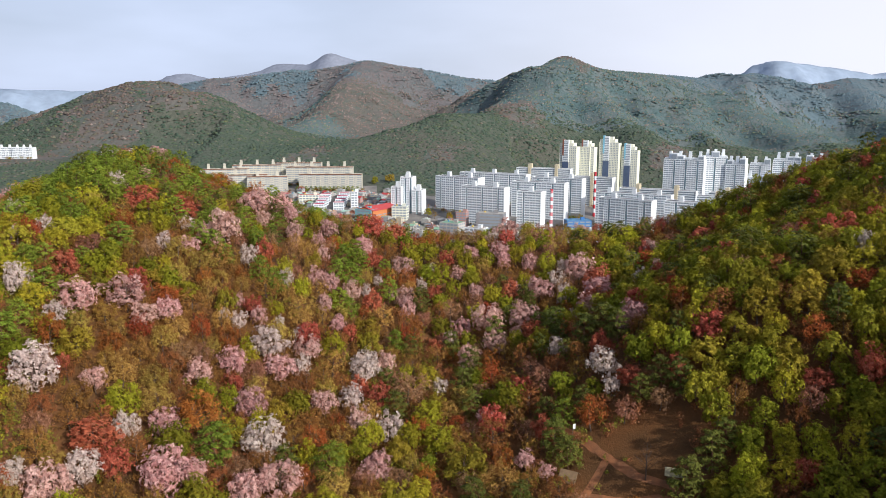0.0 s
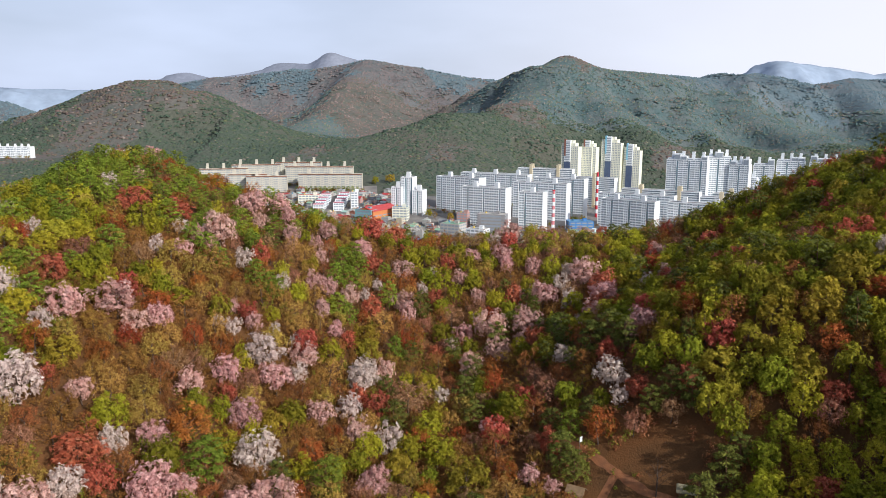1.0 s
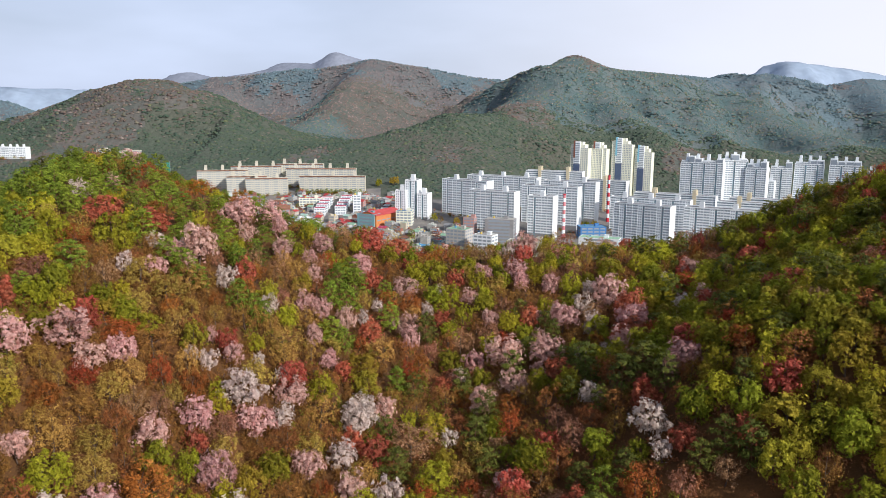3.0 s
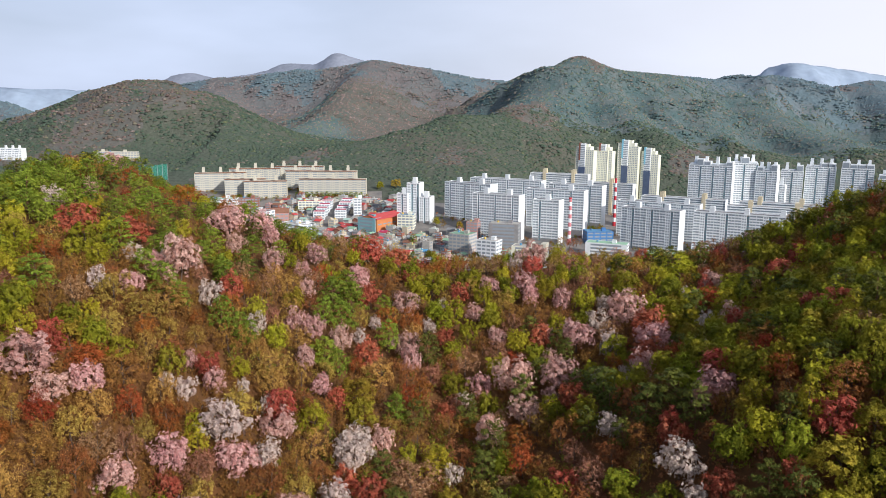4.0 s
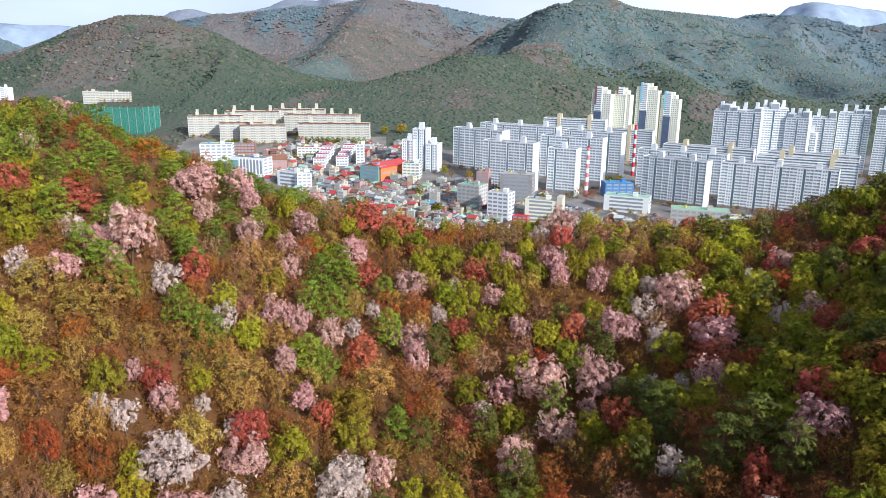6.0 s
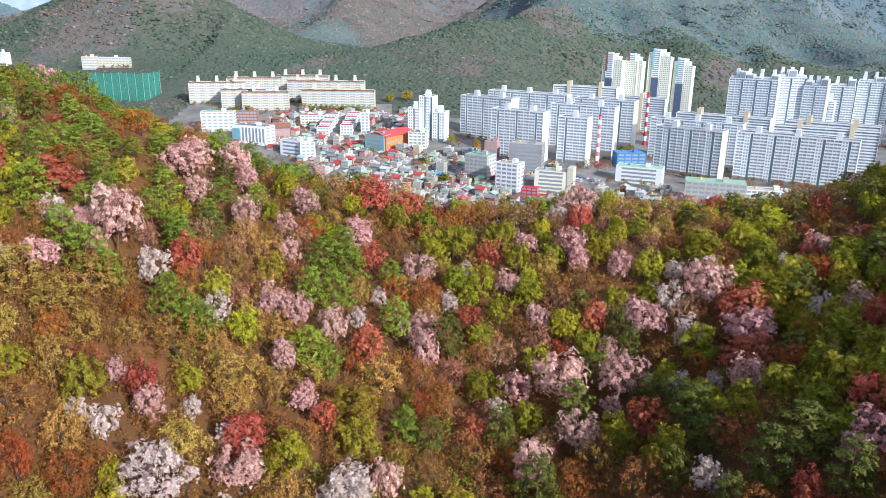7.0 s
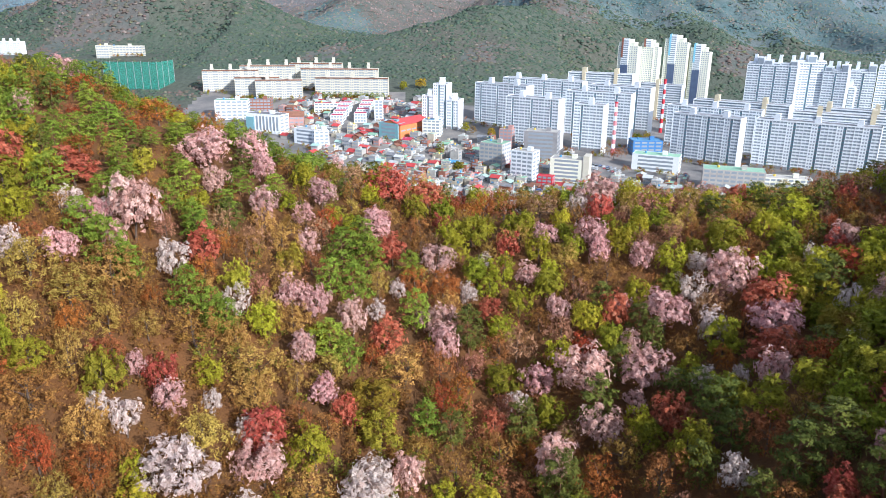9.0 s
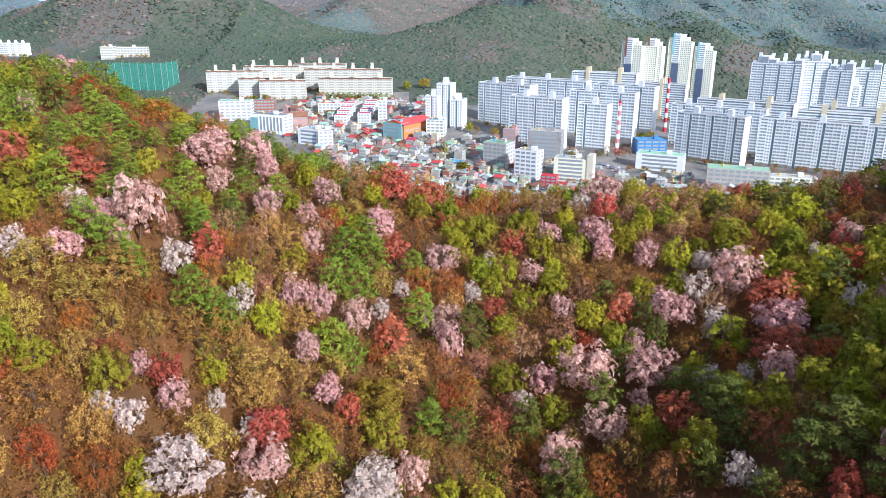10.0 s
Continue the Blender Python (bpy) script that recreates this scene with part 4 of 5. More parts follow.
def bay_mesh(kind, width, floors, fh, paint):
    """One stack of dwellings: balcony fronts, plain wall with small windows, or a glazed stair."""
    key = (kind, round(width, 1), floors, fh, paint)
    if key in bay_cache:
        return bay_cache[key]
    g = Geo()
    w = width / 2
    top = floors * fh + 1
    for k in range(floors):
        z = 1.0 + k * fh
        if kind == "balcony":
            g.box(-w + 0.3, -1.35, z - 0.35, w - 0.3, -0.6, z + 1.0, 0)
            g.box(-w + 0.3, -1.05, z + 1.0, w - 0.3, -0.6, z + fh - 0.35, 1)
            g.box(-0.16, -1.2, z + 1.0, 0.16, -1.05, z + fh - 0.35, 0)
        elif kind == "wall":
            for s in (-0.45, 0.45):
                g.box(s * w - 0.65, -1.24, z + 0.7, s * w + 0.65, -1.2, z + 2.05, 1)
        elif kind == "band":
            g.box(-w, -0.9, z - 0.2, w, -0.1, z + 1.0, 0)
            g.box(-w, -0.3, z + 1.0, w, -0.22, z + fh - 0.2, 1)
            g.box(-0.1, -0.4, z + 1.0, 0.1, -0.2, z + fh - 0.2, 0)
        else:
            g.box(-w + 0.2, -0.35, z + 0.5, w - 0.2, -0.28, z + fh - 0.5, 1)
            g.box(-w + 0.1, -0.5, z - 0.5, w - 0.1, -0.1, z + 0.5, 2)
    if kind == "wall":
        g.box(-w, -1.2, 0, w, 0, top, 0)
    if kind == "balcony":
        g.box(-w, -1.45, 0, -w + 0.3, 0, top, 0)
        g.box(w - 0.3, -1.45, 0, w, 0, top, 0)
    if kind in ("balcony", "wall") and floors > 9:          # grey stone round the lowest storeys
        g.box(-w - 0.02, -1.5, 0, w + 0.02, -1.46, 1.0 + fh * 0.65, 2)
    me = g.mesh("window_bay", [BAY_MATS[paint], GLASS, TEAL if kind == "stair" else STONE])
    bay_cache[key] = me
    return me


def apartment(label, x, y, turn, length, floors, depth=12.0, paint="white", pattern="BSBW", heads=3, head=(5.0, 4.5, 5.5), fh=2.8, core=None, z=None, plinth=STONE, eave=None, ragged=0):
    """A slab block: x, y is the middle of its front; turn: the way its front runs, degrees. Front towards local -y."""
    zg = ground_z(x, y) if z is None else z
    ob = thing("apartment_building", label, "apartment block", pose(x, y, zg, 0, 0, turn), "apartment blocks of the town")
    h = floors * fh + 1.0
    l = length / 2
    p = BAY_MATS[paint]
    g = Geo()
    g.box(-l, 0, -8, l, depth, h, 0)
    g.box(-l - 0.3, -1.5, -8, -l, depth + 1.5, h + 0.8, 0)
    g.box(l, -1.5, -8, l + 0.3, depth + 1.5, h + 0.8, 0)
    part("wall", g.mesh("wall", [p]), ob)
    part("plinth", Geo().box(-l, -1.35, -8, l, 0, 0.6, 0).mesh("plinth", [plinth]), ob)
    g = Geo()
    g.box(-l + 0.02, -1.3, h, l - 0.02, depth + 1.3, h + 0.25, 1)
    for a in ((-l, -1.5, l, -1.25), (-l, depth + 1.25, l, depth + 1.5)):
        g.box(a[0], a[1], h - 0.3, a[2], a[3], h + 0.9, 0)
    part("roof", g.mesh("roof", [p, GREYROOF]), ob)
    if eave:
        part("eave", Geo().box(-l - 0.4, -1.9, h + 0.1, l + 0.4, -1.5, h + 1.3).mesh("eave", [eave]), ob, "dark brown eave")
    wide = {"B": 6.4, "S": 2.4, "W": 5.0, "H": 6.0}
    kinds = {"B": "balcony", "S": "stair", "W": "wall", "H": "band"}
    seq, total, i = [], 0.0, 0
    while total < length - 1.5:
        c = pattern[i % len(pattern)]
        seq.append(c)
        total += wide[c]
        i += 1
    f = length / total
    u = -l
    for c in seq:
        w = wide[c] * f
        part("window_bay", bay_mesh(kinds[c], w, floors, fh, paint), ob, "", pose(u + w / 2, 0, 0))
        u += w
    if ragged:                                              # set-back top storeys of uneven height
        r = random.Random(ragged)
        n = max(2, round(length / 9))
        for k in range(n):
            x0, x1 = -l + length * k / n + 0.3, -l + length * (k + 1) / n - 0.3
            t = fh * r.choice((1, 1, 2, 3))
            g = Geo().box(x0, r.uniform(0.5, 2.5), h + 0.25, x1, depth - r.uniform(1, 4), h + t)
            g.box(x0 + 0.8, 0.2, h + 0.25, x1 - 0.8, 0.5, h + t - 1.2, 1)
            part("top_storey", g.mesh("top_storey", [p, GLASS]), ob)
    for k in range(heads):
        cx = -l + length * (k + 0.5) / heads
        a, b, t = head
        g = Geo()
        g.box(cx - a / 2, depth * 0.5 - b / 2, h, cx + a / 2, depth * 0.5 + b / 2, h + t * 0.62, 0)
        g.box(cx - a / 2 + 0.5, depth * 0.5 - b / 2 - 0.2, h + t * 0.62, cx + a / 2 - 0.2, depth * 0.5 + b / 2 - 0.5, h + t, 0)
        house_part = part("lift_house", g.mesh("lift_house", [core or p]), ob)
        part("roof_slab", Geo().box(cx - a / 2 + 0.3, depth * 0.5 - b / 2 - 0.4, h + t, cx + a / 2, depth * 0.5 + b / 2 - 0.3, h + t + 0.3).mesh("roof_slab", [core or p]), house_part)
        if core:
            part("stair_core", Geo().box(cx - 2.2, -1.9, 0, cx + 2.2, 0.5, h + t, 0).mesh("stair_core", [core]), ob, "sand-coloured stair core")
    return ob


WHITE_SLAB = "tall white slab block with balconies and rooftop lift houses"
# x, y of the front's middle, turn, length, floors, lift houses
for x, y, turn, length, floors, heads in ((202, 805, -38, 62, 15, 2), (287, 774, -30, 98, 15, 3), (225, 861, -30, 89, 15, 3)):
    apartment(WHITE_SLAB, x, y, turn, length, floors, pattern="BWSB", heads=heads)
for x, y, turn, length, floors, heads, z in ((17, 885, -36, 62, 17, 2, 14), (45, 824, -30, 54, 17, 2, 8), (97, 816, -28, 28, 15, 1, 9), (113, 866, -28, 66, 16, 2, 12), (65, 960, -30, 96, 16, 3, 15), (143, 915, -30, 66, 16, 2, 13)):
    apartment("white slab block with teal stair strips and lift houses", x, y, turn, length, floors, pattern="BSBB", heads=heads, z=z)
for x, y, turn, length, floors, heads in ((268, 912, -30, 95, 15, 2), (337, 828, -26, 90, 15, 2), (361, 866, -30, 84, 15, 2), (145, 1060, -24, 80, 15, 2), (217, 1060, -32, 60, 15, 1)):
    apartment("white block with long window bands and sand-coloured cores", x, y, turn, length, floors, pattern="H", heads=heads, core=SAND, head=(4.5, 4.5, 6.5))
IVORY_SLAB = "ivory mid-rise block with dark eaves and tall lift houses"
for x, y, turn, length, floors, heads in ((-152, 985, 2, 84, 7, 3), (-172, 1018, 2, 92, 8, 4), (-234, 972, 10, 52, 7, 2), (-262, 982, 12, 50, 7, 3), (-300, 1004, 14, 64, 8, 3), (-262, 1030, 8, 66, 8, 3), (-206, 1045, 4, 64, 8, 3)):
    apartment(IVORY_SLAB, x, y, turn, length, floors, 11.0, "ivory", "BW", heads, (3.8, 3.6, 7.5), eave=BROWNROOF)


def tower(x, y, turn, width, floors, face, top):
    """A slender tower with a panel of windows up its middle, dark below, and a coloured crown."""
    fh, depth = 2.8, 17.0
    h = floors * fh
    ob = thing("apartment_tower", "slender cream residential tower with dark blue panels", "apartment tower", pose(x, y, ground_z(x, y), 0, 0, turn), "residential towers behind the blocks")
    l = width / 2
    part("wall", Geo().box(-l, 0, -8, l, depth, h - 6).box(-l, 0, h - 6, l * 0.6, depth, h).box(-l * 0.6, 3, h, l * 0.3, depth - 3, h + 4).mesh("wall", [CREAM]), ob)
    a = -l * 0.28
    part("panel", Geo().box(a - 5, -2.4, -8, a + 5, 2, h * 0.64, 0).box(a - 5, -2.4, h * 0.64, a + 5, 2, h + 5, 1).mesh("panel", [NAVY, face]), ob, "dark blue panel with a pale upper part")
    part("crown_panel", Geo().box(a - 5.2, -2.6, h * 0.76, a - 2.6, 2.2, h + 6.0, 0).mesh("crown_panel", [top]), ob, "coloured panel at the top")
    g = Geo()
    for k in range(int(floors * 0.64), floors + 1):
        g.box(a - 4.2, -2.5, k * fh + 1.0, a + 4.2, -2.4, k * fh + 2.5)
    tagged(part("window_column", g.mesh("window_column", [GLASS]), ob), kind="stuff")
    for x0, x1 in ((-l, a - 5), (a + 5, l)):
        w = x1 - x0
        n = max(1, round(w / 6))
        for i in range(n):
            part("window_bay", bay_mesh("wall", w / n, floors - 2, fh, "cream"), ob, "", pose(x0 + w * (i + 0.5) / n, 0, 0))
    return ob


for x, y, turn, length, floors in ((221, 1202, -28, 40, 28), (290, 1212, -28, 46, 29)):
    apartment("cream residential slab set back between the towers", x, y, turn, length, floors, 10.0, "cream", "W", 2, (5, 5, 6))
tower(203, 1190, -28, 28, 30, WHITE, BRICK)
tower(235, 1198, -28, 24, 31, WHITE, BRICK)
tower(272, 1203, -28, 32, 34, WHITE, SKYBLUE)
tower(305, 1198, -28, 26, 30, WHITE, SKYBLUE)
for x, y, turn, length, floors, heads in ((324, 985, -30, 52, 27, 3), (367, 985, -12, 30, 28, 2), (389, 972, -34, 24, 25, 2), (408, 985, -30, 20, 18, 1), (438, 1010, -25, 26, 24, 1), (474, 1010, -30, 34, 26, 2), (508, 985, -30, 36, 26, 2), (540, 960, -30, 34, 22, 2), (585, 960, -30, 40, 20, 2), (640, 990, -30, 40, 20, 2)):
    apartment("high white tower block stepped at the roofline", x, y, turn, length, floors, 16.0, "white", "BBS", heads + 1, (4.0, 4.0, 11.0), ragged=int(x))
# stepped tower beside the orange hall
for x, y, length, floors in ((-56, 872, 12, 11), (-44, 874, 14, 15), (-31, 868, 12, 10)):
    apartment("stepped grey-white tower block with lift house", x, y, -18, length, floors, 13.0, "white", "WS", 1, (5, 5, 6))
# blocks on the far side of the wooded crest
for x, y, length, floors in ((-722, 1197, 40, 6), (-684, 1194, 32, 6), (-770, 1200, 40, 6)):
    apartment("white block with red roof edge below the mountain", x, y, 0, length, floors, 11, "white", "BW", 3, (3, 3, 5), core=None)


# ---- single buildings ----
def strip_windows(g, x0, x1, y, z, h, n, mat, proud=0.06):
    w = (x1 - x0) / n
    for i in range(n):
        g.box(x0 + w * (i + 0.12), y - proud, z, x0 + w * (i + 0.88), y, z + h, mat)


def office(name, label, x, y, turn, width, depth, floors, wall, roof, fh=3.4, windows=6, band=False, extras=True, z=None, slits=0):
    """A flat-roofed town building; front along local x at y = 0, facing -y."""
    ob = thing(name, label, "building", pose(x, y, ground_z(x, y) if z is None else z, 0, 0, turn))
    h = floors * fh
    part("wall", Geo().box(0, 0, -6, width, depth, h).mesh("wall", [wall]), ob)
    g = Geo().box(0.3, 0.3, h, width - 0.3, depth - 0.3, h + 0.12)
    for a in ((0, 0, width, 0.3), (0, depth - 0.3, width, depth), (0, 0.3, 0.3, depth - 0.3), (width - 0.3, 0.3, width, depth - 0.3)):
        g.box(a[0], a[1], h, a[2], a[3], h + 0.35, 1)
    part("roof", g.mesh("roof", [roof, wall]), ob)
    for k in range(slits):                                  # tall dark window slits between white fins
        w = width * 0.7 / slits
        u = width * 0.27 + w * k
        part("window", Geo().box(u + w * 0.2, -0.1, 1.5, u + w * 0.8, 0, h - 2.0).mesh("window", [GLASS]), ob, "tall dark window slit")
        part("fin", Geo().box(u - w * 0.14, -0.5, 0, u + w * 0.14, 0, h - 1.2).mesh("fin", [wall]), ob)
    if slits:
        part("glass_bay", Geo().box(0.6, -0.9, 0.8, width * 0.24, 0, h - 3.2).mesh("glass_bay", [TEAL]), ob, "blue-grey glazed bay")
    for k in range(floors):
        g = Geo()
        single = 0 if slits else 1 if band else windows
        pane = Geo()
        strip_windows(pane, 0, (width - 1.0) / max(1, single), 0, 1.0, 1.7, 1, 0)
        pane = pane.mesh("window", [GLASS])
        if extras or width < 14:
            for i in range(single):
                part("window", pane, ob, "", pose(0.5 + (width - 1.0) / single * i, 0, k * fh))
        else:
            strip_windows(g, 0.5, width - 0.5, 0, k * fh + 1.0, 1.7, single, 0)
        n = max(2, int(windows * depth / width))
        for i in range(n):
            d = depth / n
            g.box(width, d * (i + 0.15), k * fh + 1.0, width + 0.06, d * (i + 0.85), k * fh + 2.6, 0)
            g.box(-0.06, d * (i + 0.15), k * fh + 1.0, 0, d * (i + 0.85), k * fh + 2.6, 0)
        tagged(part("side_glazing", g.mesh("glazing", [GLASS]), ob), kind="stuff")
    if extras:
        part("stair_house", Geo().box(width * 0.62, depth * 0.35, h, width * 0.62 + 4, depth * 0.35 + 4, h + 3).box(width * 0.62 - 0.2, depth * 0.35 - 0.2, h + 3, width * 0.62 + 4.2, depth * 0.35 + 4.2, h + 3.25).mesh("stair_house", [wall]), ob)
        g = Geo().tube((width * 0.25, depth * 0.6, h), (width * 0.25, depth * 0.6, h + 2), 1.0, 1.0, 10, 0, True)
        tank = part("water_tank", g.mesh("water_tank", [YELLOW if floors % 2 else BLUEROOF]), ob)
        part("lid", Geo().tube((width * 0.25, depth * 0.6, h + 2), (width * 0.25, depth * 0.6, h + 2.25), 1.1, 0.5, 10, 0, True).mesh("lid", [GREYROOF]), tank)
    return ob


def gabled(name, label, x, y, turn, width, depth, h, rise, wall, roof, windows=5, floors=1):
    ob = thing(name, label, "house", pose(x, y, ground_z(x, y), 0, 0, turn))
    part("wall", Geo().box(0, 0, -6, width, depth, h).mesh("wall", [wall]), ob)
    part("roof", Geo().gable(0, 0, width, depth, h, rise, 0.6, 0.25, 0, 1).mesh("roof", [roof, wall]), ob)
    for k in range(floors):
        g = Geo()
        strip_windows(g, 0.5, width - 0.5, 0, k * h / floors + 0.9, 1.4, windows, 0)
        tagged(part("window_row", g.mesh("window_row", [GLASS]), ob), kind="stuff")
    return ob


orange_hall = gabled("sports_hall", "orange-tiled hall with a red pitched roof", -80, 828, 58, 52, 24, 15, 4, ORANGE, REDROOF, 6, 2)
office("glass_annex", "glazed grey-green annex beside the orange hall", -102, 838, -28, 22, 14, 4, TEAL, GREYROOF, 3.6, 5, True)
office("office_building", "white office with tall dark window stripes", -238, 854, -20, 40, 16, 5, WHITE, GREYROOF, 3.4, 7, slits=7)
office("clinic_building", "pale blue-white clinic with a stair tower", -280, 885, 10, 34, 16, 6, WHITE, GREENROOF, 3.4, 6)
office("brick_building", "brown brick four-storey building", -254, 918, 6, 24, 12, 4, BRICK, GREYROOF, 3.2, 6)
gabled("pink_house", "pink brick house with brown hipped roof", -206, 862, 12, 24, 14, 12, 4, PINKWALL, BROWNROOF, 5, 3)
office("shop_building", "white corner building with blue glass front", -181, 817, -28, 26, 18, 4, WHITE, CONCRETE, 3.5, 6, True)
office("white_building", "white four-storey building with small windows", -158, 801, 22, 14, 22, 5, WHITE, CONCRETE, 3.2, 3)
office("yellow_school", "yellow and white low block with red roof edge", -183, 920, 4, 30, 10, 3, CREAM, CRIMSON, 3.2, 7)
for x, y in ((-157, 876), (-134, 884)):
    for k in range(4):
        office("terrace_building", "white stepped building with crimson roofs", x + 0.3 * k, y + 16 * k, 4, 13, 14, 3, WHITE, CRIMSON, 3.1, 4, False, False)
office("white_tower_house", "narrow white seven-storey house", -113, 888, 5, 9, 9, 7, WHITE, CONCRETE, 3.1, 2)
office("villa_building", "cream house with blue roof railing", -60, 845, -10, 18, 12, 5, CREAM, BLUEROOF, 3.1, 4)
office("office_building", "white office with a curved blue-grey front", 22, 732, -28, 20, 14, 7, WHITE, CONCRETE, 3.4, 4)
park = office("parking_building", "open cream parking building with dark decks", 54, 724, -18, 27, 15, 6, CREAM, CONCRETE, 3.2, 1, True)
part("stair_core", Geo().box(27.1, -0.5, -4, 32, 13, 23).mesh("stair_core", [IVORY]), park, "cream stair tower")
office("glass_office", "dark glass office with a concrete frame", 36, 786, -15, 30, 18, 7, STONE, CONCRETE, 3.5, 2, True)
office("grey_office", "grey office with wide windows", -4, 764, -28, 22, 18, 6, CONCRETE, GREENROOF, 3.4, 5)
office("blue_building", "bright blue panelled hall", 141, 818, 4, 28, 18, 4, BLUEWALL, BLUEROOF, 3.4, 4)
office("round_office", "long pale office with green roof and window bands", 130, 768, -22, 40, 16, 4, WHITE, GREENROOF, 3.4, 1, True)
office("grey_office", "long grey office with strip windows and green roof", 172, 702, -16, 46, 18, 5, CONCRETE, GREENROOF, 3.4, 9)
office("low_office", "low cream office with a roof terrace", 222, 707, -12, 36, 14, 3, CREAM, CONCRETE, 3.2, 8)
office("red_kiosk", "small red-clad two-storey shop", 42, 706, -20, 13, 8, 3, RED, RED, 2.8, 3, False, False)
office("brick_building", "small red brick building", 14, 800, -20, 12, 10, 7, PINKWALL, CONCRETE, 3.1, 3)
office("school_building", "white four-storey school below the mountain", -545, 1190, 6, 56, 12, 4, IVORY, CONCRETE, 3.5, 12)
office("school_wing", "white five-storey school wing below the mountain", -546, 1172, 6, 18, 12, 5, IVORY, CONCRETE, 3.5, 5)


def chimney(x, y, top, red=RED):
    zg = ground_z(x, y)
    ob = thing("chimney", "tall red and white banded chimney stack", "chimney", pose(x, y, zg), "banded chimneys")
    h = top - zg
    n = 11
    for k in range(n):
        r0, r1 = 1.9 - 0.5 * k / n, 1.9 - 0.5 * (k + 1) / n
        part("band", Geo().tube((0, 0, h * k / n), (0, 0, h * (k + 1) / n), r0, r1, 14, 0, k == n - 1).mesh("band", [red if k % 2 == 0 else WHITE], True), ob, "red band" if k % 2 == 0 else "white band")
    part("rim", Geo().tube((0, 0, h - 1), (0, 0, h + 0.3), 1.65, 1.65, 14, 0, True).mesh("rim", [RED]), ob)


chimney(200, 958, 63)
chimney(123, 822, 54, PALE_RED)

# driving range: high green nets on steel masts
net = thing("driving_range_net", "tall green golf driving range netting on steel masts", "golf net", pose(-455, 1006, ground_z(-415, 1006) - 2))
NET_H = 34
for i in range(8):
    a = 9.4 * i
    part("mast", Geo().tube((a, 0, -6), (a, 0, NET_H + 1), 0.45, 0.3, 8).mesh("mast", [METAL]), net)
    if i < 7:
        part("net_panel", Geo().box(a + 0.2, -0.04, 0, a + 9.2, 0.04, NET_H).mesh("net_panel", [NET]), net)
for i in range(1, 4):
    part("mast", Geo().tube((65.8 + 1.5 * i, 13.0 * i, -6), (65.8 + 1.5 * i, 13.0 * i, NET_H + 1), 0.45, 0.3, 8).mesh("mast", [METAL]), net)
    part("net_panel", Geo().box(0.2, -0.04, 0, 12.9, 0.04, NET_H).mesh("net_panel", [NET]), net, "", pose(65.8 + 1.5 * (i - 1), 13.0 * (i - 1), 0, 0, 0, 83.4))

# ---- low houses of the old town ----
FOOT = [(o.matrix_basis.translation.x, o.matrix_basis.translation.y, o.matrix_basis.to_euler().z, o) for o in scene.objects if o.parent is None and o.type == "EMPTY" and o.get("category", "") in ("apartment block", "apartment tower", "building", "house", "chimney")]


def footprint(o):
    c = [ch for ch in o.children if ch.name.startswith(("wall", "band"))]
    b = [Vector(p) for ch in c[:1] for p in ch.bound_box]
    return min(p.x for p in b), max(p.x for p in b), min(p.y for p in b), max(p.y for p in b)


FOOT = [(x, y, math.cos(a), math.sin(a), footprint(o)) for x, y, a, o in FOOT]


def built_up(x, y, r):
    for fx, fy, c, s, (x0, x1, y0, y1) in FOOT:
        u, v = (x - fx) * c + (y - fy) * s, -(x - fx) * s + (y - fy) * c
        if x0 - r < u < x1 + r and y0 - r < v < y1 + r:
            return True
    return False


hr = random.Random(23)
HOUSE_WHITE = surface("old_white_paint", (0.5, 0.5, 0.48), (0.38, 0.38, 0.36), 0.8, 0.3, 2, shift=0.2)
HOUSE_CREAM = surface("old_cream_paint", (0.52, 0.47, 0.36), (0.42, 0.38, 0.3), 0.8, 0.3, 2, shift=0.2)
PALE_ROOF = surface("pale_sheet_roof", (0.5, 0.52, 0.52), (0.38, 0.4, 0.4), 0.6, 0.3, 2, shift=0.25)
MINT_ROOF = surface("mint_roof_coat", (0.34, 0.52, 0.46), (0.4, 0.54, 0.48), 0.7, 0.3, 2, shift=0.2)
WALLS = [HOUSE_WHITE, HOUSE_CREAM, CONCRETE, CONCRETE, CONCRETE, BRICK, PINKWALL, HOUSE_CREAM]
WALL_WORDS = ["white", "cream", "grey", "grey", "grey", "brick", "pink", "cream"]
ROOFS = [GREENROOF, MINT_ROOF, CONCRETE, GREYROOF, PALE_ROOF, BLUEROOF]
ROOF_WORDS = ["green-coated", "mint-coated", "concrete", "grey", "pale", "blue"]
PITCHED = [(REDROOF, "red"), (CRIMSON, "crimson"), (BLUEROOF, "blue"), (BROWNROOF, "brown"), (GREYROOF, "grey"), (PALE_ROOF, "pale")]
houses = 0
back_rows = []
TA = radians(-24)


def clutter(g, w, d, h, r):
    """Sheds, tanks and boxes on a flat roof."""
    for _ in range(r.randrange(1, 4)):
        a, b, c = r.uniform(1, 3), r.uniform(1, 2.5), r.uniform(0.8, 2.4)
        x, y = r.uniform(0.5, w - a - 0.5), r.uniform(0.5, d - b - 0.5)
        g.box(x, y, h, x + a, y + b, h + c, 1)
    if r.random() < 0.4:
        x, y = r.uniform(1.5, w - 1.5), r.uniform(1.5, d - 1.5)
        g.tube((x, y, h), (x, y, h + 1.6), 0.8, 0.8, 8, 2, True)


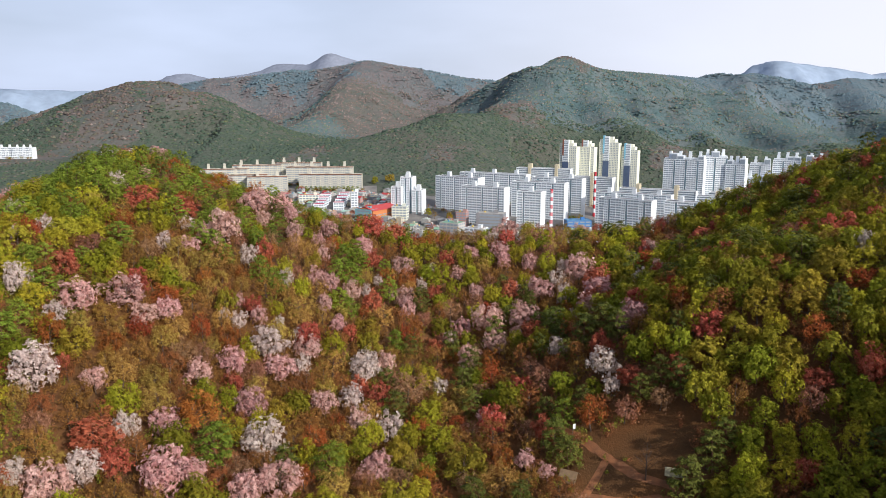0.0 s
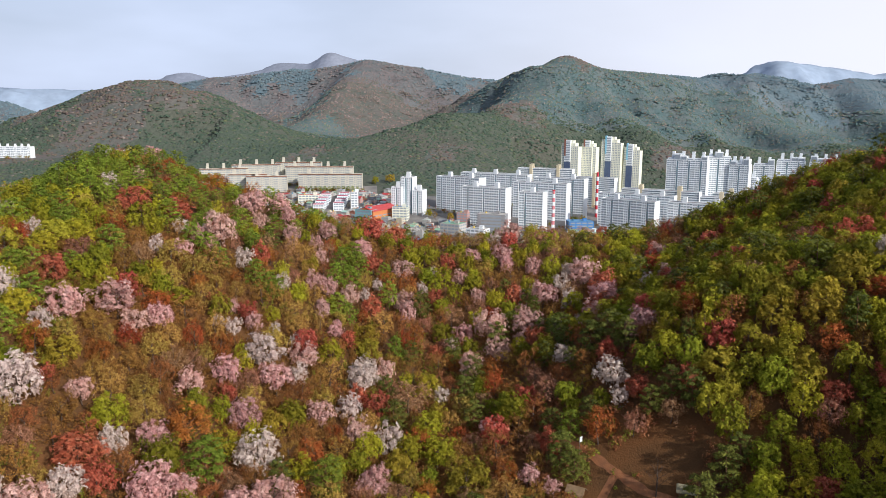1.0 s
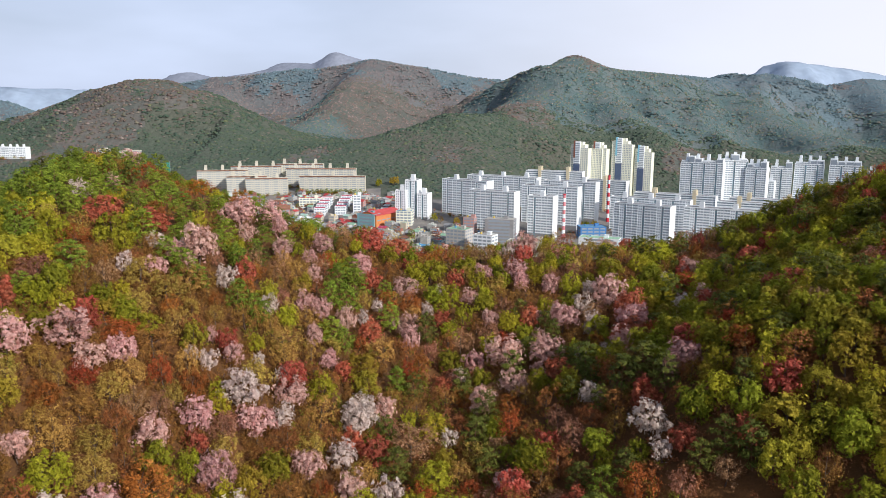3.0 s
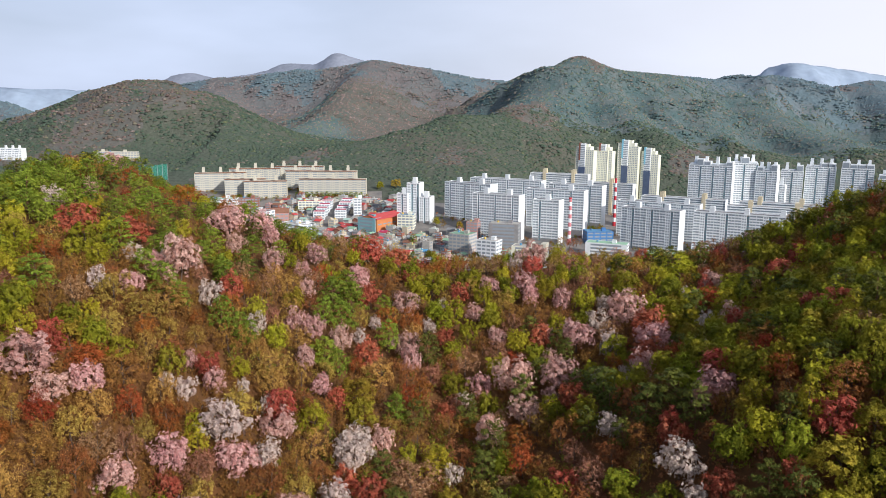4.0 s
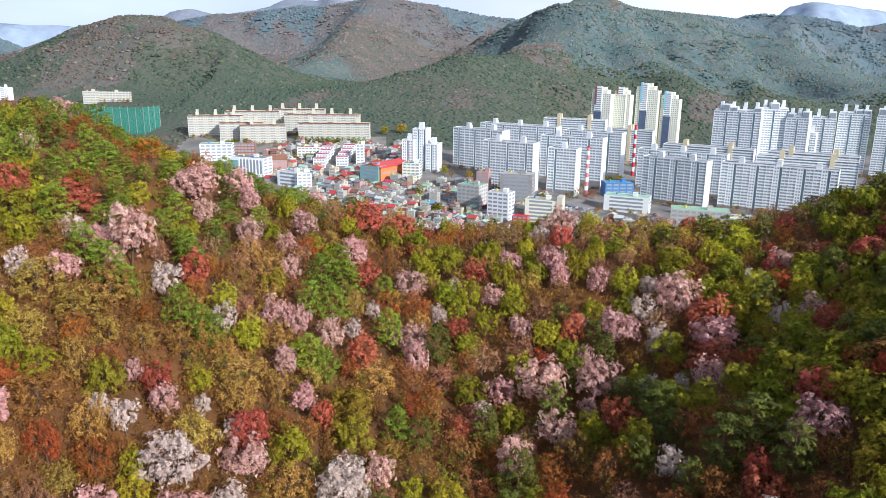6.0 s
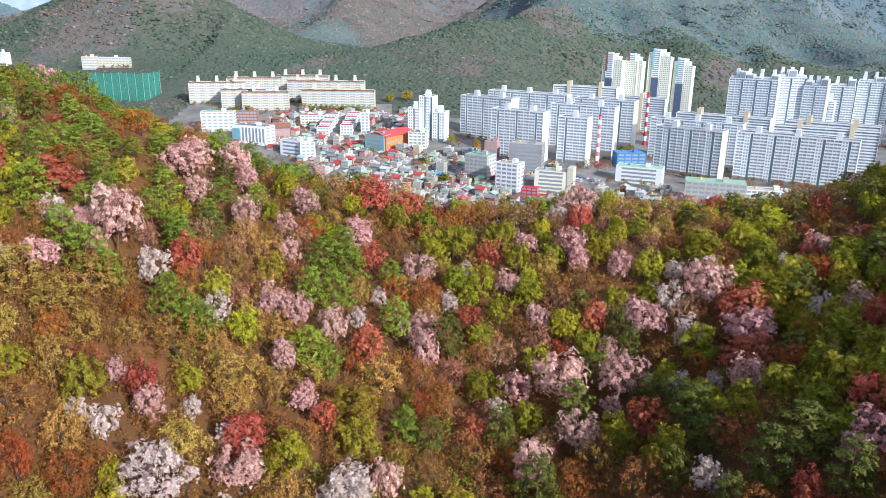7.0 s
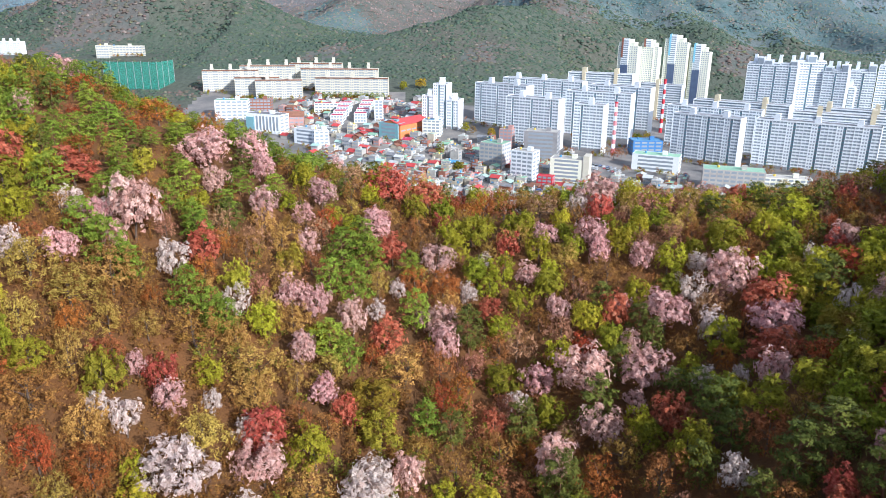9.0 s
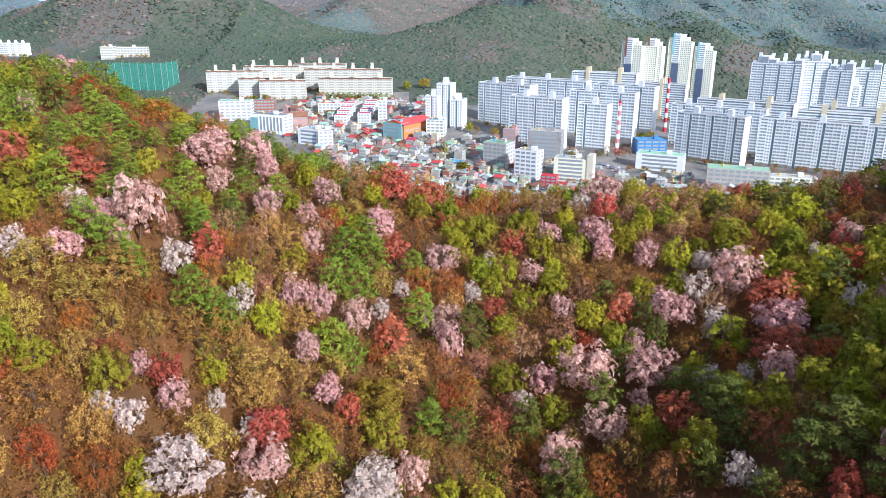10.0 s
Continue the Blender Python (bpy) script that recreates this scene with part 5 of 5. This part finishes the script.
def house(x, y, turn, w, d, n, k, pitched, q):
    """A small town house: walls, a flat or pitched roof, and the windows of its front."""
    h = 2.9 * n
    if pitched:
        label = f"low {WALL_WORDS[k]} house with a pitched {PITCHED[q][1]} roof"
        roof = Geo().gable(0, 0, w, d, h, hr.uniform(1.2, 2.2), 0.6, 0.25, 0, 1).mesh("roof", [PITCHED[q][0], WALLS[k]])
    else:
        label = f"{WALL_WORDS[k]} town house with a flat {ROOF_WORDS[q]} roof"
        g = Geo().box(0.25, 0.25, h, w - 0.25, d - 0.25, h + 0.1, 0)
        for a in ((0, 0, w, 0.25), (0, d - 0.25, w, d), (0, 0.25, 0.25, d - 0.25), (w - 0.25, 0.25, w, d - 0.25)):
            g.box(a[0], a[1], h, a[2], a[3], h + 0.35, 1)
        clutter(g, w, d, h + 0.1, hr)
        roof = g.mesh("roof", [ROOFS[q], WALLS[k], YELLOW if hr.random() < 0.4 else BLUEROOF])
    ob = thing("house", label, "house", pose(x, y, ground_z(x, y), 0, 0, turn), "houses of the old town")
    part("wall", Geo().box(0, 0, -5, w, d, h).mesh("wall", [WALLS[k]]), ob)
    part("roof", roof, ob)
    g = Geo()
    for i in range(n):
        strip_windows(g, 0.6, w - 0.6, 0, i * 2.9 + 0.9, 1.4, 3, 0)
        g.box(w, d * 0.3, i * 2.9 + 0.9, w + 0.05, d * 0.7, i * 2.9 + 2.2)
        g.box(-0.05, d * 0.3, i * 2.9 + 0.9, 0, d * 0.7, i * 2.9 + 2.2)
    tagged(part("glazing", g.mesh("glazing", [GLASS]), ob), kind="stuff")


cells = [(i, j) for j in range(-5, 42) for i in range(-40, 32)]
hr.shuffle(cells)
for i, j in cells:
    if i % 7 == 0 or j % 6 == 0:
        continue
    u, v = i * 8.4 + hr.uniform(-0.8, 0.8), j * 8.4 + hr.uniform(-0.8, 0.8)
    x, y = 20 + u * math.cos(TA) - v * math.sin(TA), 640 + u * math.sin(TA) + v * math.cos(TA)
    if not (650 < y < 968 and (-300 if y > 880 else -240) < x < 335) or (x > 75 and y > 748 - 0.25 * (x - 75)) or (y > 835 and x > -70) or built_up(x + 3, y + 3, 5) or x < -60 - 0.7 * (y - 640):
        continue
    houses += 1
    if houses > 300:
        back_rows.append((x, y, hr.choice((0, 90)), hr.uniform(6, 8.4), hr.uniform(5.5, 8), hr.choices((1, 2), (3, 1))[0], hr.randrange(6), hr.randrange(6)))
        continue
    turn = math.degrees(TA) + hr.choice((0, 0, 90, 180)) + hr.uniform(-4, 4)
    n = hr.choices((1, 2, 3), (12, 5, 1))[0]
    pitched = n <= 2 and hr.random() < 0.42
    house(x, y, turn, hr.uniform(6.5, 9), hr.uniform(6, 8.5), n, hr.randrange(len(WALLS)), pitched, hr.choices(range(6), (3, 1.5, 1.2, 2, 4, 4))[0] if pitched else hr.randrange(len(ROOFS)))



def build_back_rows():
    """The rest of the old town's low houses, packed too close to tell apart."""
    g = Geo()
    for x, y, quarter, w, d, n, k, q in back_rows:
        one = Geo()
        h = 2.9 * n
        one.box(0, 0, -5, w, d, h, k)
        if (k + q) % 2:
            one.gable(0, 0, w, d, h, 1.4, 0.5, 0.25, 6 + q, k)
        else:
            one.box(0.25, 0.25, h, w - 0.25, d - 0.25, h + 0.1, 6 + q)
            one.box(w * 0.2, d * 0.5, h + 0.1, w * 0.5, d * 0.8, h + 1.9, k)
        for i in range(n):
            strip_windows(one, 0.6, w - 0.6, 0, i * 2.9 + 0.9, 1.4, 3, 12)
        m = pose(x, y, ground_z(x, y), 0, 0, math.degrees(TA) + quarter)
        base = len(g.v)
        g.v += [tuple(m @ Vector(p)) for p in one.v]
        g.f += [tuple(base + i for i in f) for f in one.f]
        g.m += one.m
    me = g.mesh("house_rows", WALLS[:6] + [REDROOF, MINT_ROOF, PALE_ROOF, GREYROOF, BROWNROOF, GREENROOF, GLASS])
    tagged(new("house_rows", me), "crowded low houses with mixed sheet and flat roofs", "houses", kind="stuff")


build_back_rows()

# ---- parked cars ----
CAR_PAINT = [surface("car_white", (0.75, 0.75, 0.75), (0.7, 0.7, 0.7), 0.25), surface("car_silver", (0.4, 0.41, 0.42), (0.36, 0.37, 0.38), 0.25), surface("car_black", (0.03, 0.03, 0.035), (0.025, 0.025, 0.03), 0.2), surface("car_red", (0.45, 0.04, 0.04), (0.4, 0.03, 0.03), 0.25), surface("car_blue", (0.05, 0.12, 0.35), (0.04, 0.1, 0.3), 0.25)]
CAR_WORDS = ["white", "silver", "black", "red", "blue"]
wheel_me = Geo().tube((0, -0.1, 0), (0, 0.1, 0), 0.32, 0.32, 10, 0, True).mesh("wheel", [RUBBER])
cars = {}


def park_car(x, y, turn, k):
    m = pose(x, y, ground_z(x, y) + 0.02, 0, 0, turn)
    if k in cars:
        return copy_thing(cars[k], m)
    ob = thing("car", f"parked {CAR_WORDS[k]} saloon car on the street", "car", m, "parked cars")
    g = Geo()
    prof = [(-2.2, 0.35), (-2.25, 0.75), (-1.9, 0.92), (1.0, 0.95), (2.1, 0.8), (2.25, 0.5), (2.2, 0.3)]
    for s in (-0.88, 0.88):
        g.poly([(a, s, b) for a, b in (prof if s < 0 else prof[::-1])])
    for (a, b), (c, d) in zip(prof, prof[1:] + prof[:1]):
        g.poly([(a, 0.88, b), (c, 0.88, d), (c, -0.88, d), (a, -0.88, b)])
    part("body", g.mesh("body", [CAR_PAINT[k]]), ob)
    g = Geo()
    lo, hi = [(-1.8, 0.92), (1.1, 0.95)], [(-1.2, 1.45), (0.45, 1.45)]
    q = [(lo[0][0], -0.8, 0.92), (lo[1][0], -0.8, 0.95), (lo[1][0], 0.8, 0.95), (lo[0][0], 0.8, 0.92), (hi[0][0], -0.62, 1.45), (hi[1][0], -0.62, 1.45), (hi[1][0], 0.62, 1.45), (hi[0][0], 0.62, 1.45)]
    for f in ((0, 1, 5, 4), (1, 2, 6, 5), (2, 3, 7, 6), (3, 0, 4, 7)):
        g.poly([q[i] for i in f], 0)
    g.poly([q[i] for i in (4, 5, 6, 7)], 1)
    part("cabin", g.mesh("cabin", [GLASS, CAR_PAINT[k]]), ob, "dark glazed cabin")
    for a in (-1.4, 1.35):
        for s in (-0.8, 0.8):
            part("wheel", wheel_me, ob, "", pose(a, s, 0.32))
    cars[k] = ob
    return ob


cr = random.Random(4)
for i in range(9):
    for j in range(3):
        x, y = 96 + i * 3.1 - j * 2.5, 762 + j * 7.5 - i * 1.3
        if cr.random() < 0.82 and not built_up(x, y, 2):
            park_car(x, y, 64 + cr.uniform(-3, 3), cr.choices(range(5), (5, 4, 4, 1, 2))[0])
for i in range(12):
    x = -30 + i * 18 + cr.uniform(-2, 2)
    y = 700 - 0.42 * i * 5
    if not built_up(x, y, 2):
        park_car(x, y, -24 + cr.uniform(-3, 3), cr.choices(range(5), (5, 4, 4, 1, 2))[0])

# trees between the buildings
for x, y, kind, w in ((120, 800, "russet_tree", 11), (128, 806, "mauve_tree", 10), (112, 806, "bare_oak", 10), (60, 800, "bare_oak", 9), (74, 778, "green_tree", 8), (158, 880, "green_tree", 9), (170, 890, "yellow_tree", 10), (150, 900, "bare_oak", 10),
                      (-18, 858, "yellow_tree", 9), (-10, 850, "bare_oak", 8), (8, 842, "yellow_tree", 8), (-75, 1030, "yellow_tree", 14), (-95, 1020, "green_tree", 10), (-250, 955, "green_tree", 10), (-262, 950, "green_tree", 9),
                      (236, 700, "tan_oak", 8), (262, 698, "mauve_tree", 9), (200, 760, "green_tree", 8), (-22, 745, "green_tree", 9), (-40, 790, "pine", 8), (300, 735, "russet_tree", 9), (320, 740, "yellow_tree", 10), (240, 745, "bare_oak", 9)):
    if not built_up(x, y, 1):
        plant(kind, x, y, w)
for i in range(14):
    x = -196 + i * 6.2
    plant("pine", x, 978 + cr.uniform(-1, 1), 6, 0.8)


def town_greenery():
    """Small trees and hedges round the feet of the blocks, joined."""
    rng = np.random.default_rng(17)
    pts = []
    for fx, fy, c, s, (x0, x1, y0, y1) in FOOT:
        if x1 - x0 < 20:
            continue
        for _ in range(int((x1 - x0) / 1.8)):
            u, v = rng.uniform(x0 - 4, x1 + 4), y0 - rng.uniform(4, 16)
            px, py = fx + u * c - v * s, fy + u * s + v * c
            if py > 640 and not built_up(px, py, 2.5):
                pts.append((px, py, ground_z(px, py)))
    pts = np.array(pts)
    for name, share in (("brown", 0.4), ("green", 0.8), ("russet", 1.01)):
        k = rng.random(len(pts)) < 0.4 if name != "russet" else rng.random(len(pts)) < 0.2
        c = pts[k] + np.array([0, 0, 2.6])
        c = np.concatenate([c + rng.normal(size=c.shape) * 0.8 for _ in range(3)])
        q = leaves(rng, c, rng.uniform(1.0, 2.0, len(c)), 16, 0.6, 0.4)
        me = array_mesh("street_planting", q, np.arange(len(q)).reshape(-1, 3), [THICKET[name]])
        tagged(new(f"{name}_street_planting", me), f"{name} hedges and small trees beside the blocks", "planting", kind="stuff")


town_greenery()

# ---- clearing in the hollow ----
def shelter(x, y, turn, w, d, roof, label):
    ob = thing("picnic_shelter", label, "shelter", pose(x, y, ground_z(x, y), 0, 0, turn), "shelters in the clearing")
    for a in (-w / 2 + 0.3, w / 2 - 0.3):
        for b in (-d / 2 + 0.3, d / 2 - 0.3):
            part("post", Geo().box(a - 0.1, b - 0.1, -0.6, a + 0.1, b + 0.1, 2.4).mesh("post", [WOOD]), ob)
    part("roof", Geo().gable(-w / 2, -d / 2, w / 2, d / 2, 2.4, 1.1, 0.5, 0.15).mesh("roof", [roof]), ob, "shallow pitched roof")
    part("deck", Geo().box(-w / 2 + 0.2, -d / 2 + 0.2, 0.1, w / 2 - 0.2, d / 2 - 0.2, 0.45).mesh("deck", [WOOD]), ob, "raised wooden deck")


shelter(61, 177, -18, 4.6, 3.4, THATCH, "open wooden shelter with a pale felt roof")
shelter(35, 187, -30, 4.0, 3.0, WOOD, "open wooden shelter with a brown roof")


def trail(points, width):
    """A worn strip laid just over the ground."""
    pts = []
    for a, b in zip(points, points[1:]):
        for k in range(12):
            pts.append(Vector(a).lerp(Vector(b), k / 12))
    v, f = [], []
    for i, p in enumerate(pts):
        d = (pts[min(i + 1, len(pts) - 1)] - pts[max(i - 1, 0)]).normalized()
        n = Vector((-d.y, d.x))
        w = width * (0.8 + 0.5 * float(value_noise(np.array([i * 0.4]), np.array([width * 7]), 5)[0]))
        for s in (-1, -0.33, 0.33, 1):
            q = p + n * s * w
            v.append((q.x, q.y, ground_z(q.x, q.y) + (0.12 if abs(s) < 0.5 else 0.03)))
        if i:
            for c in range(3):
                f.append((4 * i - 4 + c, 4 * i + c, 4 * i + c + 1, 4 * i - 3 + c))
    me = array_mesh("trail", np.array(v), np.array(f), [DIRT])
    tagged(new("trail", me), "bare orange dirt footpath through the hollow", "path", kind="structure")


trail([(30, 172), (38, 181), (46, 190), (40, 200), (34, 208)], 1.1)
trail([(46, 190), (52, 182), (60, 176), (66, 168)], 1.0)
trail([(38, 181), (48, 176), (56, 174), (66, 168)], 1.2)


def bare_trunk(x, y, h):
    r = random.Random(8)
    ob = thing("bare_tree", "single leafless pale tree in the clearing", "tree", pose(x, y, ground_z(x, y)))
    g = Geo()
    g.tube((0, 0, -0.8), (0.1, 0, h * 0.5), 0.22, 0.14, 7)
    g.tube((0.1, 0, h * 0.5), (0, 0.1, h), 0.14, 0.03, 6)
    part("trunk", g.mesh("trunk", [BARK], True), ob)
    for k in range(16):
        z = h * (0.25 + 0.045 * k)
        t = k * 2.4
        s = (h - z) * 0.45 + 0.4
        e = Vector((math.cos(t) * s, math.sin(t) * s, z + s * 0.9))
        g = Geo().tube((0.06, 0, z), e, 0.06, 0.02, 4)
        for _ in range(4):
            b = Vector((0.06, 0, z)).lerp(e, r.uniform(0.4, 0.9))
            g.tube(b, b + Vector((r.uniform(-0.5, 0.5), r.uniform(-0.5, 0.5), r.uniform(0.4, 1.0))), 0.025, 0.01, 3)
        part("branch", g.mesh("branch", [BARK]), ob)


bare_trunk(54, 180, 10.5)
sign = thing("banner", "small pale banner on a post among the trees", "banner", pose(38, 200, ground_z(38, 200), 0, 0, 25))
part("post", Geo().tube((0, 0, -0.5), (0, 0, 5.2), 0.06, 0.05, 6).mesh("post", [METAL]), sign)
part("cloth", Geo().box(0.05, -0.02, 3.6, 0.9, 0.02, 5.2).mesh("cloth", [WHITE]), sign)
for x, y, t in ((74, 170, 30), (78, 168, 38), (70, 176, -20), (84, 172, 12)):
    log = Geo().tube((-1.8, 0, 0.16), (1.8, 0, 0.2), 0.17, 0.13, 8, 0, True).mesh("log", [BARK])
    tagged(new("log", log), "fallen grey log on the clearing floor", "log", "logs in the clearing").matrix_basis = pose(x, y, ground_z(x, y) + 0.1, 0, 0, t)
